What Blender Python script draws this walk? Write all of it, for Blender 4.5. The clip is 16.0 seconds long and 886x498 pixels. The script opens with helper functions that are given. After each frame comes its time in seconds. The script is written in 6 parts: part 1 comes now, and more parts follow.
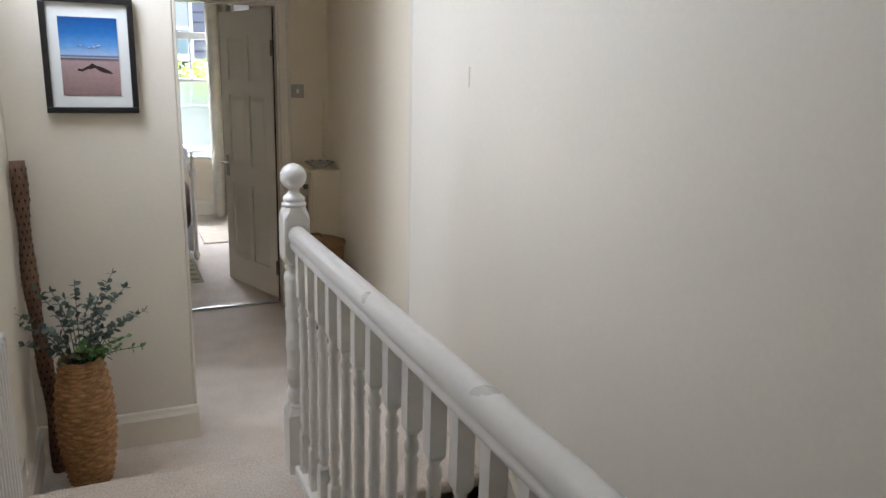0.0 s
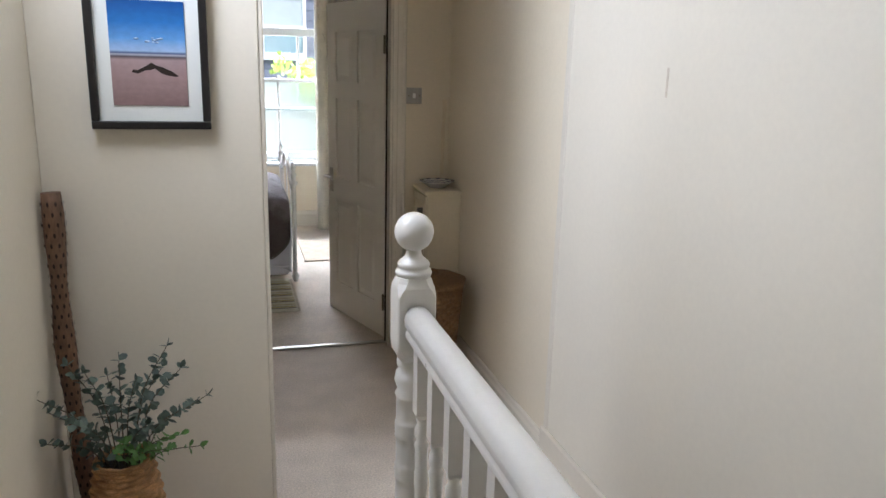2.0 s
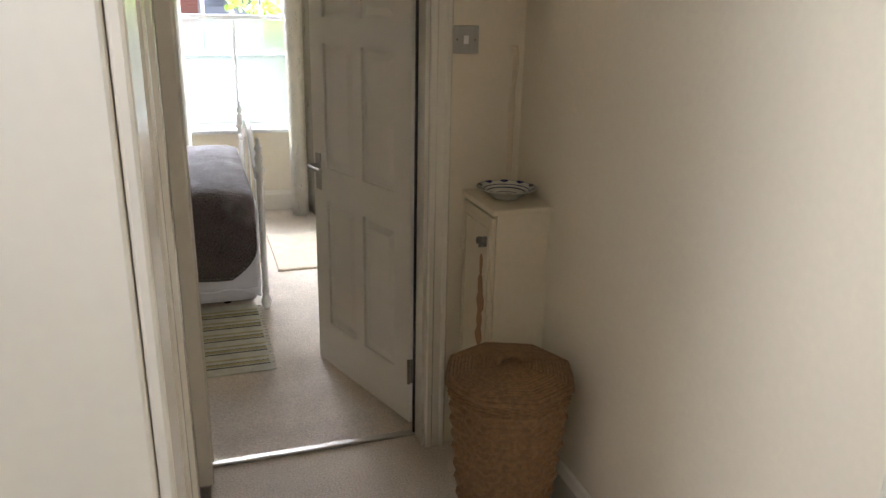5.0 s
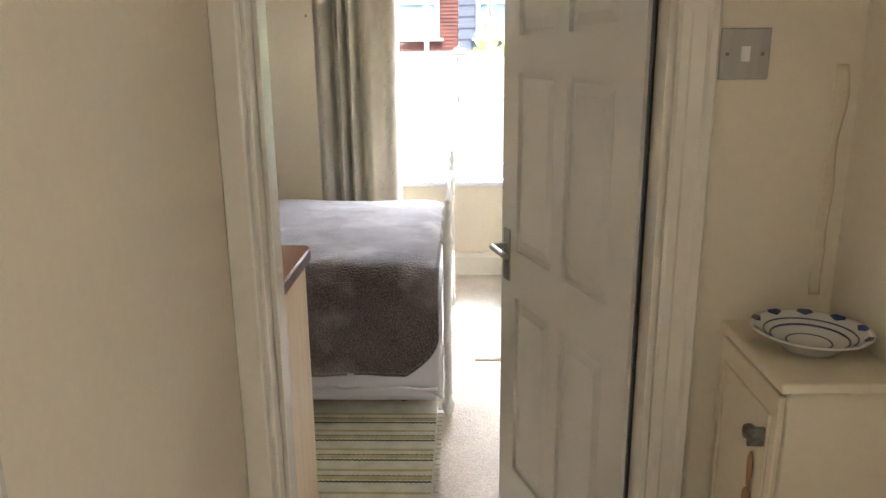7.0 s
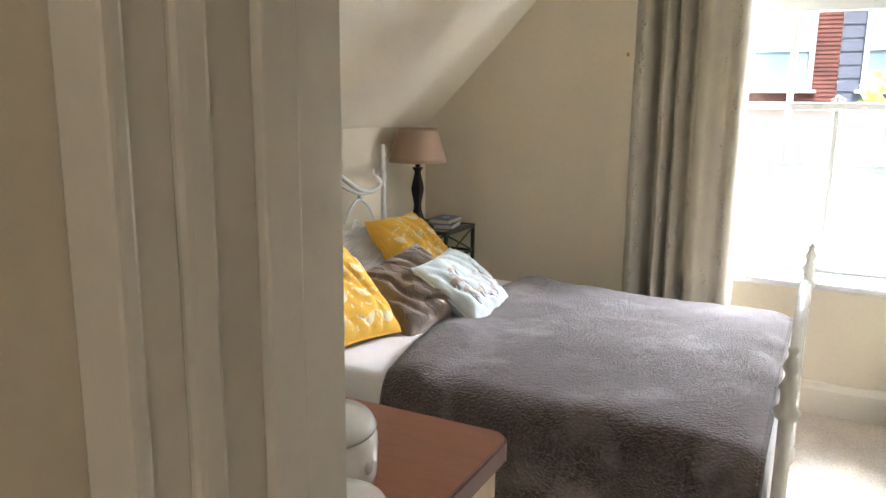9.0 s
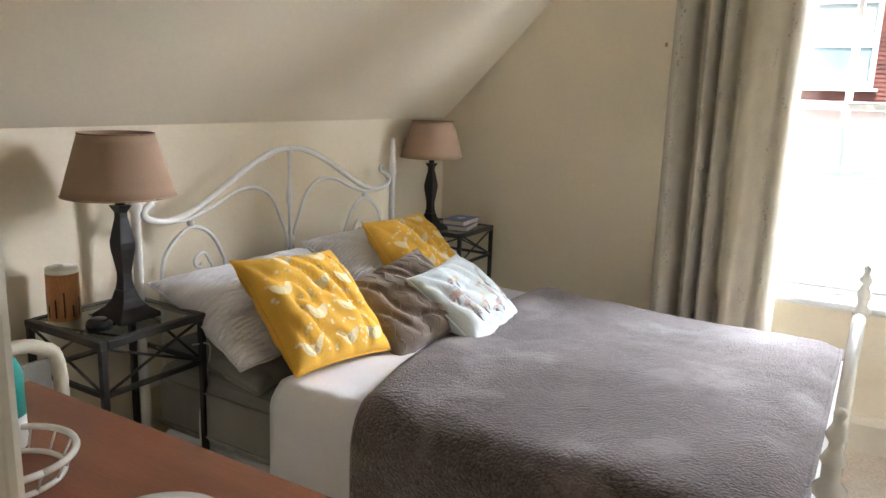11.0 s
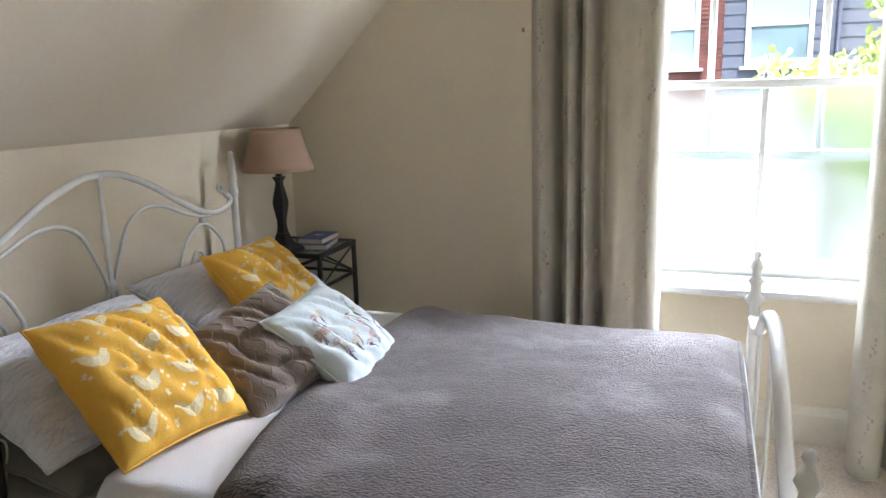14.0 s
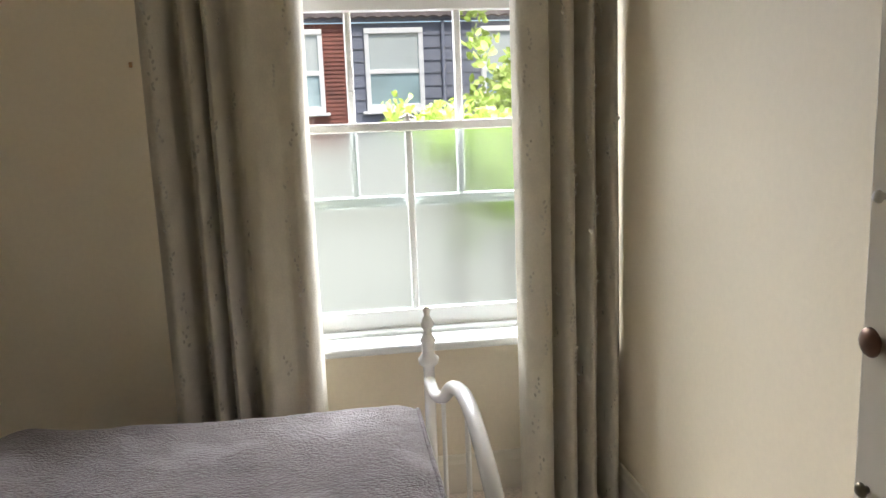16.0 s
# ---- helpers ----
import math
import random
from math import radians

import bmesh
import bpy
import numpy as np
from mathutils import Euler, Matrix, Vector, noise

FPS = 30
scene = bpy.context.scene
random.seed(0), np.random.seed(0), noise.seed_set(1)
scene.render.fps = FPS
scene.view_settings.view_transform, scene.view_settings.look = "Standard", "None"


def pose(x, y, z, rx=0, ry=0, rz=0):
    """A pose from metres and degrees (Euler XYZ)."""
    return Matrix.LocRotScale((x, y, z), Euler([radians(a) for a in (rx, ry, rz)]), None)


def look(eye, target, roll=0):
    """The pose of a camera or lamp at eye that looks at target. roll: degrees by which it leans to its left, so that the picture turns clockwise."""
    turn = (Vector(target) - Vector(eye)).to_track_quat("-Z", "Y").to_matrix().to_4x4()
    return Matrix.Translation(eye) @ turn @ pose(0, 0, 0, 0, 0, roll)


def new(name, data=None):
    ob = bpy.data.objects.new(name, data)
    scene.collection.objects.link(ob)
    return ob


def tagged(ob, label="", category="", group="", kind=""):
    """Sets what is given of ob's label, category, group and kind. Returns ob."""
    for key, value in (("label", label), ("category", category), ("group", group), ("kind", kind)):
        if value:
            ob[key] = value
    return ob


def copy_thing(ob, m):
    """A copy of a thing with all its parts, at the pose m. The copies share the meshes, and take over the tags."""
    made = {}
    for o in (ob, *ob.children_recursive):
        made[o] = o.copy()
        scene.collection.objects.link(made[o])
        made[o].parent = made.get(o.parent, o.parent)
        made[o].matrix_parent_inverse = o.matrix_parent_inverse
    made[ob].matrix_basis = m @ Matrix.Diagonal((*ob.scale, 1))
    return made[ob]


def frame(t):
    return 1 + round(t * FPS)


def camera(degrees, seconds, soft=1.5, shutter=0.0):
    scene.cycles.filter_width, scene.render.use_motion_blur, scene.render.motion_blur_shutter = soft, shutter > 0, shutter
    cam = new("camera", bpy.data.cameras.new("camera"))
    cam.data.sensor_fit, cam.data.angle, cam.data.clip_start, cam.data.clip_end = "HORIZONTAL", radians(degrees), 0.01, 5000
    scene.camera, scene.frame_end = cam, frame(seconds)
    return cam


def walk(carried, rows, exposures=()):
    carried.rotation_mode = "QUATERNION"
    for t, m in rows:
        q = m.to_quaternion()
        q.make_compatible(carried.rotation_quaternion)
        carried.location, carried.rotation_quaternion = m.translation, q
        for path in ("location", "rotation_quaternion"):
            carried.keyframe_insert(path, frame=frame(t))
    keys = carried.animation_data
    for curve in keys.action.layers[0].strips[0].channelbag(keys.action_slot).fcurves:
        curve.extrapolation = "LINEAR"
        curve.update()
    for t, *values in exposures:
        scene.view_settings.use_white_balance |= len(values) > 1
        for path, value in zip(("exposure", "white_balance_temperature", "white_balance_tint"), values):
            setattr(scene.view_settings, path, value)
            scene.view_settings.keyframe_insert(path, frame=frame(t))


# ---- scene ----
cam = camera(61.7, 16.0)
METRES, EYE, TILT, LEAN, TURN = 6.0, 1.61, 0.0, 0.0, -24.2
ROWS = [
    (0.0, 0.0, 0.0, 0.0, 0.34, -13.5, -1.41),
    (0.5, 0.0099, 0.015, 0.003, 4.09, -12.96, -1.52),
    (1.0, 0.0038, 0.0461, -0.0009, 6.77, -12.73, -1.98),
    (1.5, -0.02, 0.0978, 0.0003, 8.03, -13.22, -1.95),
    (2.0, -0.036, 0.1461, 0.0005, 8.45, -13.76, -1.47),
    (2.5, -0.0562, 0.1966, -0.0, 8.58, -14.98, -1.39),
    (3.0, -0.0868, 0.2496, -0.0007, 7.6, -16.32, -0.95),
    (3.5, -0.1034, 0.3008, -0.0021, 6.19, -17.48, -1.13),
    (5.8, -0.1443, 0.483, -0.0168, 5.85, -18.2, -1.17),
    (6.0, -0.1462, 0.4997, -0.0198, 7.14, -16.62, -1.18),
    (6.5, -0.1477, 0.5446, -0.0258, 13.89, -14.14, 0.47),
    (7.0, -0.146, 0.5909, -0.0239, 25.61, -14.91, 0.51),
    (7.5, -0.165, 0.6395, -0.0323, 32.25, -15.8, -0.1),
    (8.0, -0.1851, 0.6801, -0.0299, 36.83, -15.42, 0.23),
    (8.5, -0.2038, 0.7223, -0.0278, 44.09, -12.64, -0.18),
    (9.0, -0.22, 0.7445, -0.0272, 51.75, -11.2, -0.64),
    (9.5, -0.2373, 0.7617, -0.0277, 54.74, -10.92, -1.64),
    (10.0, -0.237, 0.7761, -0.0275, 54.8, -11.11, -2.26),
    (10.2, -0.2405, 0.7845, -0.0273, 55.0, -11.3, -2.2),
    (12.3, -0.249, 0.80, -0.0244, 55.7, -12.2, -1.4),
    (12.5, -0.25, 0.8021, -0.0242, 55.64, -11.18, -1.33),
    (13.0, -0.2662, 0.8032, -0.0239, 51.28, -10.55, -0.18),
    (13.5, -0.2813, 0.8109, -0.0273, 45.34, -11.44, 0.88),
    (14.0, -0.2947, 0.8317, -0.0267, 43.72, -12.02, 1.47),
    (14.5, -0.3029, 0.8543, -0.0261, 38.7, -11.82, 1.6),
    (15.0, -0.3129, 0.8721, -0.0258, 28.87, -11.73, 1.78),
    (15.5, -0.3232, 0.8848, -0.0259, 20.4, -11.16, 2.65),
    (16.0, -0.3324, 0.8896, -0.0266, 16.2, -9.56, 2.12),
]
LANDING_W, SIDE_W, STREET_W, STREET_EAST_W, STREET_WEST_W = 23.5, 14.5, 3600.0, 2200.0, 450.0
EXPOSURES = [(0.0, 0.5, 5760, 10), (3.5, 0.55, 5840, 10), (6.0, 1.0, 6200, 10), (7.0, 1.35, 6150, 10), (8.5, 1.08, 6200, 10), (10.0, 1.05, 6300, 10), (12.5, 0.95, 6050, 10), (14.5, 0.66, 5800, 10), (15.3, 0.32, 6200, 10), (16.0, 0.02, 6550, 10)]
walk(cam, [(t, pose(0, 0, EYE, TILT, LEAN, TURN) @ pose(METRES * x, METRES * y, METRES * z, 90 + pitch, roll, yaw)) for t, x, y, z, yaw, pitch, roll in ROWS], exposures=EXPOSURES)

# ---- world, sun, large lights ----
world = bpy.data.worlds.new("world")
scene.world = world
world.use_nodes = True
wn = world.node_tree
sky = wn.nodes.new("ShaderNodeTexSky")
sky.sky_type, sky.sun_disc = "NISHITA", False
sky.sun_elevation, sky.sun_rotation = radians(48), radians(165)
wn.links.new(sky.outputs[0], wn.nodes["Background"].inputs[0])
wn.nodes["Background"].inputs[1].default_value = 0.15


def lamp(name, kind, m, energy, color, **values):
    data = bpy.data.lights.new(name, kind)
    data.energy, data.color = energy, color
    if kind == "SUN":
        data.angle = values["angle"]
    else:
        data.shape, data.size, data.size_y = "RECTANGLE", values["size"], values["size_y"]
    ob = new(name, data)
    ob.matrix_world = m
    return ob


lamp("sun", "SUN", look((3, -12, 14), (0, 0, 0)), 3.0, (1.0, 0.95, 0.88), angle=radians(4))
# sky light in the high landing window (never in view), in the side room's window and, as an unseen panel, above the
# street side window
lamp("landing_window_sky", "AREA", look((-0.45, 2.68, 2.52), (1.1, 2.75, 0.9)), LANDING_W, (0.93, 0.935, 1.0), size=0.6, size_y=0.75)
lamp("side_room_window_sky", "AREA", look((-1.53, 4.22, 1.5), (0.5, 3.45, 1.0)), SIDE_W, (0.93, 0.935, 1.0), size=0.62, size_y=0.95)
lamp("street_sky", "AREA", look((1.6, 12.6, 4.9), (0.35, 8.2, 1.1)), STREET_W, (0.91, 0.93, 1.0), size=8.0, size_y=4.2)
# two unseen panels added outside to brighten the headboard side and the east wall
lamp("street_fill_east", "AREA", look((6.0, 11.5, 3.9), (-0.9, 7.2, 1.0)), STREET_EAST_W, (0.91, 0.93, 1.0), size=5.0, size_y=3.2)
lamp("street_fill_west", "AREA", look((-3.0, 12.0, 4.0), (1.3, 7.6, 1.0)), STREET_WEST_W, (0.91, 0.93, 1.0), size=4.5, size_y=3.2)

# ---- materials ----


def mat(name, color, rough=0.6, metal=0.0, var=0.06, scale=6.0, bump=0.15, fine=90.0, stain=None, stain_amount=0.0, sheen=0.0, coat=0.0,
        stretch=(1, 1, 1), spec=0.5, depth=0.004, grain=None):
    """A procedural surface: large mottling, fine grain, optional stains, relief."""
    m = bpy.data.materials.new(name)
    m.use_nodes = True
    nt = m.node_tree
    n, l = nt.nodes, nt.links
    b = n["Principled BSDF"]
    b.inputs["Roughness"].default_value, b.inputs["Metallic"].default_value = rough, metal
    b.inputs["Sheen Weight"].default_value, b.inputs["Coat Weight"].default_value = sheen, coat
    b.inputs["Specular IOR Level"].default_value = spec
    tc = n.new("ShaderNodeTexCoord")
    mp = n.new("ShaderNodeMapping")
    mp.inputs["Scale"].default_value = stretch
    l.new(tc.outputs["Object"], mp.inputs[0])
    big, small = n.new("ShaderNodeTexNoise"), n.new("ShaderNodeTexNoise")
    big.inputs["Scale"].default_value, big.inputs["Detail"].default_value = scale, 4
    small.inputs["Scale"].default_value, small.inputs["Detail"].default_value = fine, 3
    l.new(mp.outputs[0], big.inputs["Vector"])
    l.new(mp.outputs[0], small.inputs["Vector"])
    ramp = n.new("ShaderNodeMapRange")
    ramp.inputs["From Min"].default_value, ramp.inputs["From Max"].default_value = 0.3, 0.7
    ramp.inputs["To Min"].default_value, ramp.inputs["To Max"].default_value = 1 - var, 1 + var
    l.new(big.outputs[0], ramp.inputs[0])
    ramp2 = n.new("ShaderNodeMapRange")
    ramp2.inputs["From Min"].default_value, ramp2.inputs["From Max"].default_value = 0.3, 0.7
    ramp2.inputs["To Min"].default_value, ramp2.inputs["To Max"].default_value = 1 - (var * 0.7 if grain is None else grain), 1 + (var * 0.7 if grain is None else grain)
    l.new(small.outputs[0], ramp2.inputs[0])
    mul = n.new("ShaderNodeMath")
    mul.operation = "MULTIPLY"
    l.new(ramp.outputs[0], mul.inputs[0])
    l.new(ramp2.outputs[0], mul.inputs[1])
    vec = n.new("ShaderNodeVectorMath")
    vec.operation = "SCALE"
    vec.inputs[0].default_value = color
    l.new(mul.outputs[0], vec.inputs["Scale"])
    out = vec.outputs[0]
    if stain:
        st = n.new("ShaderNodeTexNoise")
        st.inputs["Scale"].default_value, st.inputs["Detail"].default_value = scale * 0.6, 6
        l.new(tc.outputs["Object"], st.inputs["Vector"])
        sr = n.new("ShaderNodeMapRange")
        sr.inputs["From Min"].default_value, sr.inputs["From Max"].default_value = 0.52, 0.7
        sr.inputs["To Max"].default_value = stain_amount
        l.new(st.outputs[0], sr.inputs[0])
        mx = n.new("ShaderNodeMix")
        mx.data_type = "RGBA"
        l.new(sr.outputs[0], mx.inputs[0])
        l.new(out, mx.inputs[6])
        mx.inputs[7].default_value = (*stain, 1)
        out = mx.outputs[2]
    l.new(out, b.inputs["Base Color"])
    rr = n.new("ShaderNodeMapRange")
    rr.inputs["To Min"].default_value, rr.inputs["To Max"].default_value = max(0.02, rough - 0.25 * rough * rough), min(1, rough + 0.25 * rough * rough)
    l.new(big.outputs[0], rr.inputs[0])
    l.new(rr.outputs[0], b.inputs["Roughness"])
    if bump:
        bp = n.new("ShaderNodeBump")
        bp.inputs["Strength"].default_value, bp.inputs["Distance"].default_value = bump, depth
        l.new(small.outputs[0], bp.inputs["Height"])
        l.new(bp.outputs[0], b.inputs["Normal"])
    return m


def glass(name, rough, tint=(1, 1, 1), ior=1.45):
    m = bpy.data.materials.new(name)
    m.use_nodes = True
    b = m.node_tree.nodes["Principled BSDF"]
    b.inputs["Base Color"].default_value = (*tint, 1)
    b.inputs["Roughness"].default_value, b.inputs["IOR"].default_value = rough, ior
    b.inputs["Transmission Weight"].default_value = 1
    return m


M_WALL = mat("cream_wall_paint", (0.77, 0.685, 0.53), 0.62, var=0.025, scale=1.6, bump=0.12, fine=60, stain=(0.68, 0.605, 0.48), stain_amount=0.25)
# same cream as M_WALL, lightened for the brightness near the high window
M_LANDING = mat("window_lit_cream_paint", (0.785, 0.73, 0.615), 0.6, var=0.02, scale=1.4, bump=0.1, fine=60, stain=(0.70, 0.65, 0.57), stain_amount=0.25)
M_CEIL = mat("ceiling_paint", (0.765, 0.69, 0.555), 0.8, var=0.025, scale=2, bump=0.12, fine=70)
M_GLOSS = mat("white_gloss_paint", (0.77, 0.715, 0.605), 0.22, var=0.02, scale=5, bump=0.05, fine=40, stain=(0.72, 0.66, 0.55), stain_amount=0.06)
M_RAIL = mat("white_rail_paint", (0.80, 0.78, 0.73), 0.28, var=0.02, scale=7, bump=0.06, fine=50)
M_DOOR = mat("white_satin_door_paint", (0.78, 0.745, 0.67), 0.42, var=0.012, scale=3, bump=0)
M_CARPET = mat("beige_carpet", (0.66, 0.575, 0.485), 0.95, var=0.09, scale=5, bump=0.9, depth=0.008, fine=130, grain=0.17, stain=(0.52, 0.44, 0.365), stain_amount=0.15, sheen=0.15, spec=0.1)
M_WICKER = mat("wicker", (0.42, 0.23, 0.095), 0.6, var=0.42, scale=34, bump=0.6, fine=220, stretch=(1, 1, 3.2), stain=(0.22, 0.10, 0.035), stain_amount=0.7)
M_SEAGRASS = mat("seagrass", (0.22, 0.12, 0.05), 0.65, var=0.25, scale=70, bump=0.6, fine=260, stain=(0.13, 0.066, 0.026), stain_amount=0.35)
M_CACTUS = mat("cactus_wood", (0.16, 0.085, 0.045), 0.7, var=0.35, scale=14, bump=0.7, fine=120, stretch=(1, 1, 0.3))
# near-black: shade inside holes put into colour, and the dark of the driftwood print
M_DARKHOLE = mat("hole_shade_and_dark_print", (0.025, 0.014, 0.009), 0.9, var=0.2)
M_BLACKFRAME = mat("black_frame_wood", (0.016, 0.014, 0.013), 0.35, var=0.2, bump=0.1)
M_MOUNT = mat("picture_mount", (0.78, 0.80, 0.76), 0.8, var=0.01, bump=0.05)
M_LEAF = mat("eucalyptus_leaf", (0.09, 0.125, 0.095), 0.6, var=0.3, scale=20, bump=0.1)
M_LEAF2 = mat("fresh_green_leaf", (0.10, 0.22, 0.05), 0.55, var=0.25, scale=20, bump=0.1)
M_TWIG = mat("twig", (0.10, 0.085, 0.05), 0.8, var=0.2)
M_STEEL = mat("brushed_steel", (0.42, 0.40, 0.36), 0.38, 1.0, var=0.06, scale=8, bump=0.1, fine=200, stretch=(8, 8, 1))
M_BRIGHT = mat("bright_carpet_bar", (0.50, 0.48, 0.44), 0.38, 1.0, var=0.05, bump=0)
M_BRASS = mat("dull_brass", (0.22, 0.19, 0.14), 0.42, 1.0, var=0.1, bump=0.1)
M_WHITEPLASTIC = mat("white_plastic", (0.8, 0.79, 0.75), 0.35, var=0.01, bump=0)
M_CUPBOARD = mat("cream_cupboard_paint", (0.74, 0.65, 0.48), 0.42, var=0.03, scale=4, bump=0.12, fine=50, stain=(0.64, 0.54, 0.38), stain_amount=0.3)
M_SCUFF = mat("faint_scuff", (0.62, 0.54, 0.43), 0.7, var=0.1)
M_TANMARK = mat("tan_corner_mark", (0.74, 0.635, 0.465), 0.75, var=0.05, scale=12, bump=0.05)
# landing cream darkened: the shade of the wall step put into the colour
M_STEPSHADE = mat("wall_step_shade", (0.725, 0.67, 0.565), 0.7, var=0.03, scale=4, bump=0.1, fine=60)
M_PEWTER = mat("tarnished_pewter", (0.17, 0.16, 0.14), 0.4, 0.9, var=0.3, scale=60, bump=0.3)
M_CLOUD = mat("printed_cloud", (0.40, 0.54, 0.74), 0.4, var=0.1, bump=0)
M_WORN = mat("worn_bare_wood", (0.42, 0.24, 0.12), 0.7, var=0.15)
M_PLATE = mat("glazed_plate", (0.72, 0.70, 0.64), 0.12, var=0.02, bump=0, coat=0.4)
M_BLUE = mat("cobalt_glaze", (0.03, 0.045, 0.16), 0.15, var=0.15, bump=0, coat=0.4)
M_BEDMETAL = mat("white_bed_enamel", (0.80, 0.79, 0.76), 0.25, var=0.02, scale=9, bump=0.04, coat=0.2)
M_LINEN = mat("white_linen", (0.79, 0.80, 0.86), 0.9, var=0.03, scale=7, bump=0.35, fine=260, sheen=0.2, spec=0.2)
M_GREYSHEET = mat("grey_sheet", (0.26, 0.26, 0.24), 0.9, var=0.06, scale=6, bump=0.3, fine=220, sheen=0.2, spec=0.2)
M_THROW = mat("taupe_fleece", (0.108, 0.084, 0.083), 1.0, var=0.15, scale=7, bump=1.0, depth=0.012, fine=165, grain=0.5, stretch=(0.75, 1.0, 1), stain=(0.285, 0.25, 0.255), stain_amount=0.9, sheen=0.45, spec=0.04)
M_TAUPE = mat("taupe_cushion", (0.21, 0.165, 0.13), 0.85, var=0.08, scale=10, bump=0.4, fine=150, sheen=0.5, spec=0.15)
M_YELLOW = mat("mustard_cotton", (0.76, 0.44, 0.065), 0.85, var=0.06, scale=9, bump=0.3, fine=300, spec=0.2)
M_PRINT = mat("cream_print", (0.80, 0.69, 0.42), 0.9, var=0.06, scale=30, bump=0.2, fine=300, spec=0.2)
M_PALE = mat("pale_blue_cotton", (0.60, 0.66, 0.67), 0.85, var=0.02, scale=9, bump=0.3, fine=300, spec=0.2)
M_PINK = mat("rose_thread", (0.52, 0.33, 0.31), 0.9, var=0.15)
M_GREYTHREAD = mat("grey_thread", (0.42, 0.38, 0.40), 0.9, var=0.15)
M_OCHRE = mat("ochre_thread", (0.62, 0.5, 0.33), 0.9, var=0.15)
M_IRON = mat("dark_iron", (0.035, 0.033, 0.031), 0.45, 0.4, var=0.2, bump=0.15)
M_LAMPWOOD = mat("black_stained_wood", (0.010, 0.0075, 0.007), 0.5, var=0.3, bump=0.08, spec=0.3)
M_SHADE = mat("taupe_lampshade", (0.42, 0.29, 0.205), 0.85, var=0.04, scale=8, bump=0.3, fine=320, spec=0.2)
M_BAMBOO = mat("bamboo", (0.44, 0.20, 0.075), 0.4, var=0.2, scale=9, bump=0.1, fine=70, stretch=(6, 6, 0.6))
M_BLACKPLASTIC = mat("black_plastic", (0.012, 0.012, 0.013), 0.2, var=0.1, bump=0)
M_CHESTTOP = mat("cherry_wood_top", (0.26, 0.085, 0.038), 0.32, var=0.14, scale=5, bump=0.06, fine=60, stretch=(0.5, 6, 6), coat=0.15)
M_CHESTEDGE = mat("dark_cherry_edge", (0.10, 0.028, 0.022), 0.3, var=0.1, bump=0.05)
M_CHESTBODY = mat("pale_maple", (0.62, 0.47, 0.30), 0.42, var=0.09, scale=5, bump=0.08, fine=60, stretch=(8, 8, 0.6))
M_CERAMIC = mat("white_ceramic", (0.80, 0.78, 0.73), 0.12, var=0.01, bump=0, coat=0.5)
# darker blotches: faint woven motif, plus shade of the fold gaps put into colour
M_CURTAIN = mat("oatmeal_curtain", (0.52, 0.48, 0.395), 0.92, var=0.07, scale=16, bump=0.5, fine=180, stretch=(1, 1, 0.7), stain=(0.38, 0.36, 0.315), stain_amount=0.35, sheen=0.2, spec=0.15)
M_SPRIG = mat("faded_grey_thread", (0.42, 0.395, 0.335), 0.95, var=0.2, scale=20, bump=0.2, spec=0.1)
M_SASH = mat("white_sash_paint", (0.66, 0.67, 0.66), 0.35, var=0.02, bump=0.06)
M_RUG = mat("small_rug_wool", (0.57, 0.475, 0.37), 0.95, var=0.15, scale=12, bump=0.9, fine=140, spec=0.1)
M_RUGPALE = mat("rug_pale_band", (0.63, 0.62, 0.53), 0.95, var=0.12, scale=14, bump=0.9, fine=160, spec=0.1)
M_RUGYEL = mat("rug_yellow_band", (0.48, 0.43, 0.24), 0.95, var=0.15, scale=14, bump=0.9, fine=160, spec=0.1)
M_RUGDARK = mat("rug_dark_band", (0.05, 0.05, 0.045), 0.95, var=0.2, scale=14, bump=0.9, fine=160, spec=0.1)
M_BOOKBLUE = mat("blue_book_cover", (0.03, 0.055, 0.22), 0.35, var=0.1, bump=0)
M_PAPER = mat("book_paper", (0.68, 0.62, 0.52), 0.9, var=0.06, fine=300, stretch=(1, 1, 8))
M_TILE = mat("brown_hung_tile", (0.22, 0.085, 0.065), 0.8, var=0.35, scale=2.5, bump=0.4, fine=20)
M_SLATE = mat("grey_clad_board", (0.17, 0.185, 0.235), 0.6, var=0.06, scale=3, bump=0.15, fine=30)
M_ROOF = mat("roof_tile", (0.16, 0.13, 0.12), 0.85, var=0.3, scale=4, bump=0.4, fine=25)
M_RENDER = mat("pale_house_render", (0.62, 0.60, 0.55), 0.85, var=0.06, scale=2, bump=0.3, fine=30)
M_BRICK = mat("orange_brick", (0.42, 0.17, 0.09), 0.85, var=0.3, scale=3, bump=0.4, fine=25)
M_PANE = mat("far_window_pane", (0.30, 0.42, 0.45), 0.12, var=0.2, scale=1.5, bump=0)
M_BLIND = mat("far_window_blind", (0.50, 0.55, 0.54), 0.7, var=0.06, scale=2, bump=0)
M_UPVC = mat("white_upvc", (0.8, 0.8, 0.79), 0.4, var=0.02, bump=0)
M_CROWN = mat("yellow_green_foliage", (0.27, 0.36, 0.07), 0.6, var=0.4, scale=4, bump=0.1)
M_BARK = mat("bark", (0.10, 0.08, 0.06), 0.9, var=0.3, bump=0.6)
M_ASPHALT = mat("asphalt", (0.06, 0.06, 0.06), 0.9, var=0.2, bump=0.5)
M_SKYPRINT = bpy.data.materials.new("beach_photo")
M_GLASS = glass("clear_glass", 0.0)
M_FROST = glass("frosted_glass", 0.36, (0.80, 0.87, 0.84), 1.1)
M_TABLEGLASS = glass("table_glass", 0.03, (0.85, 0.93, 0.9))
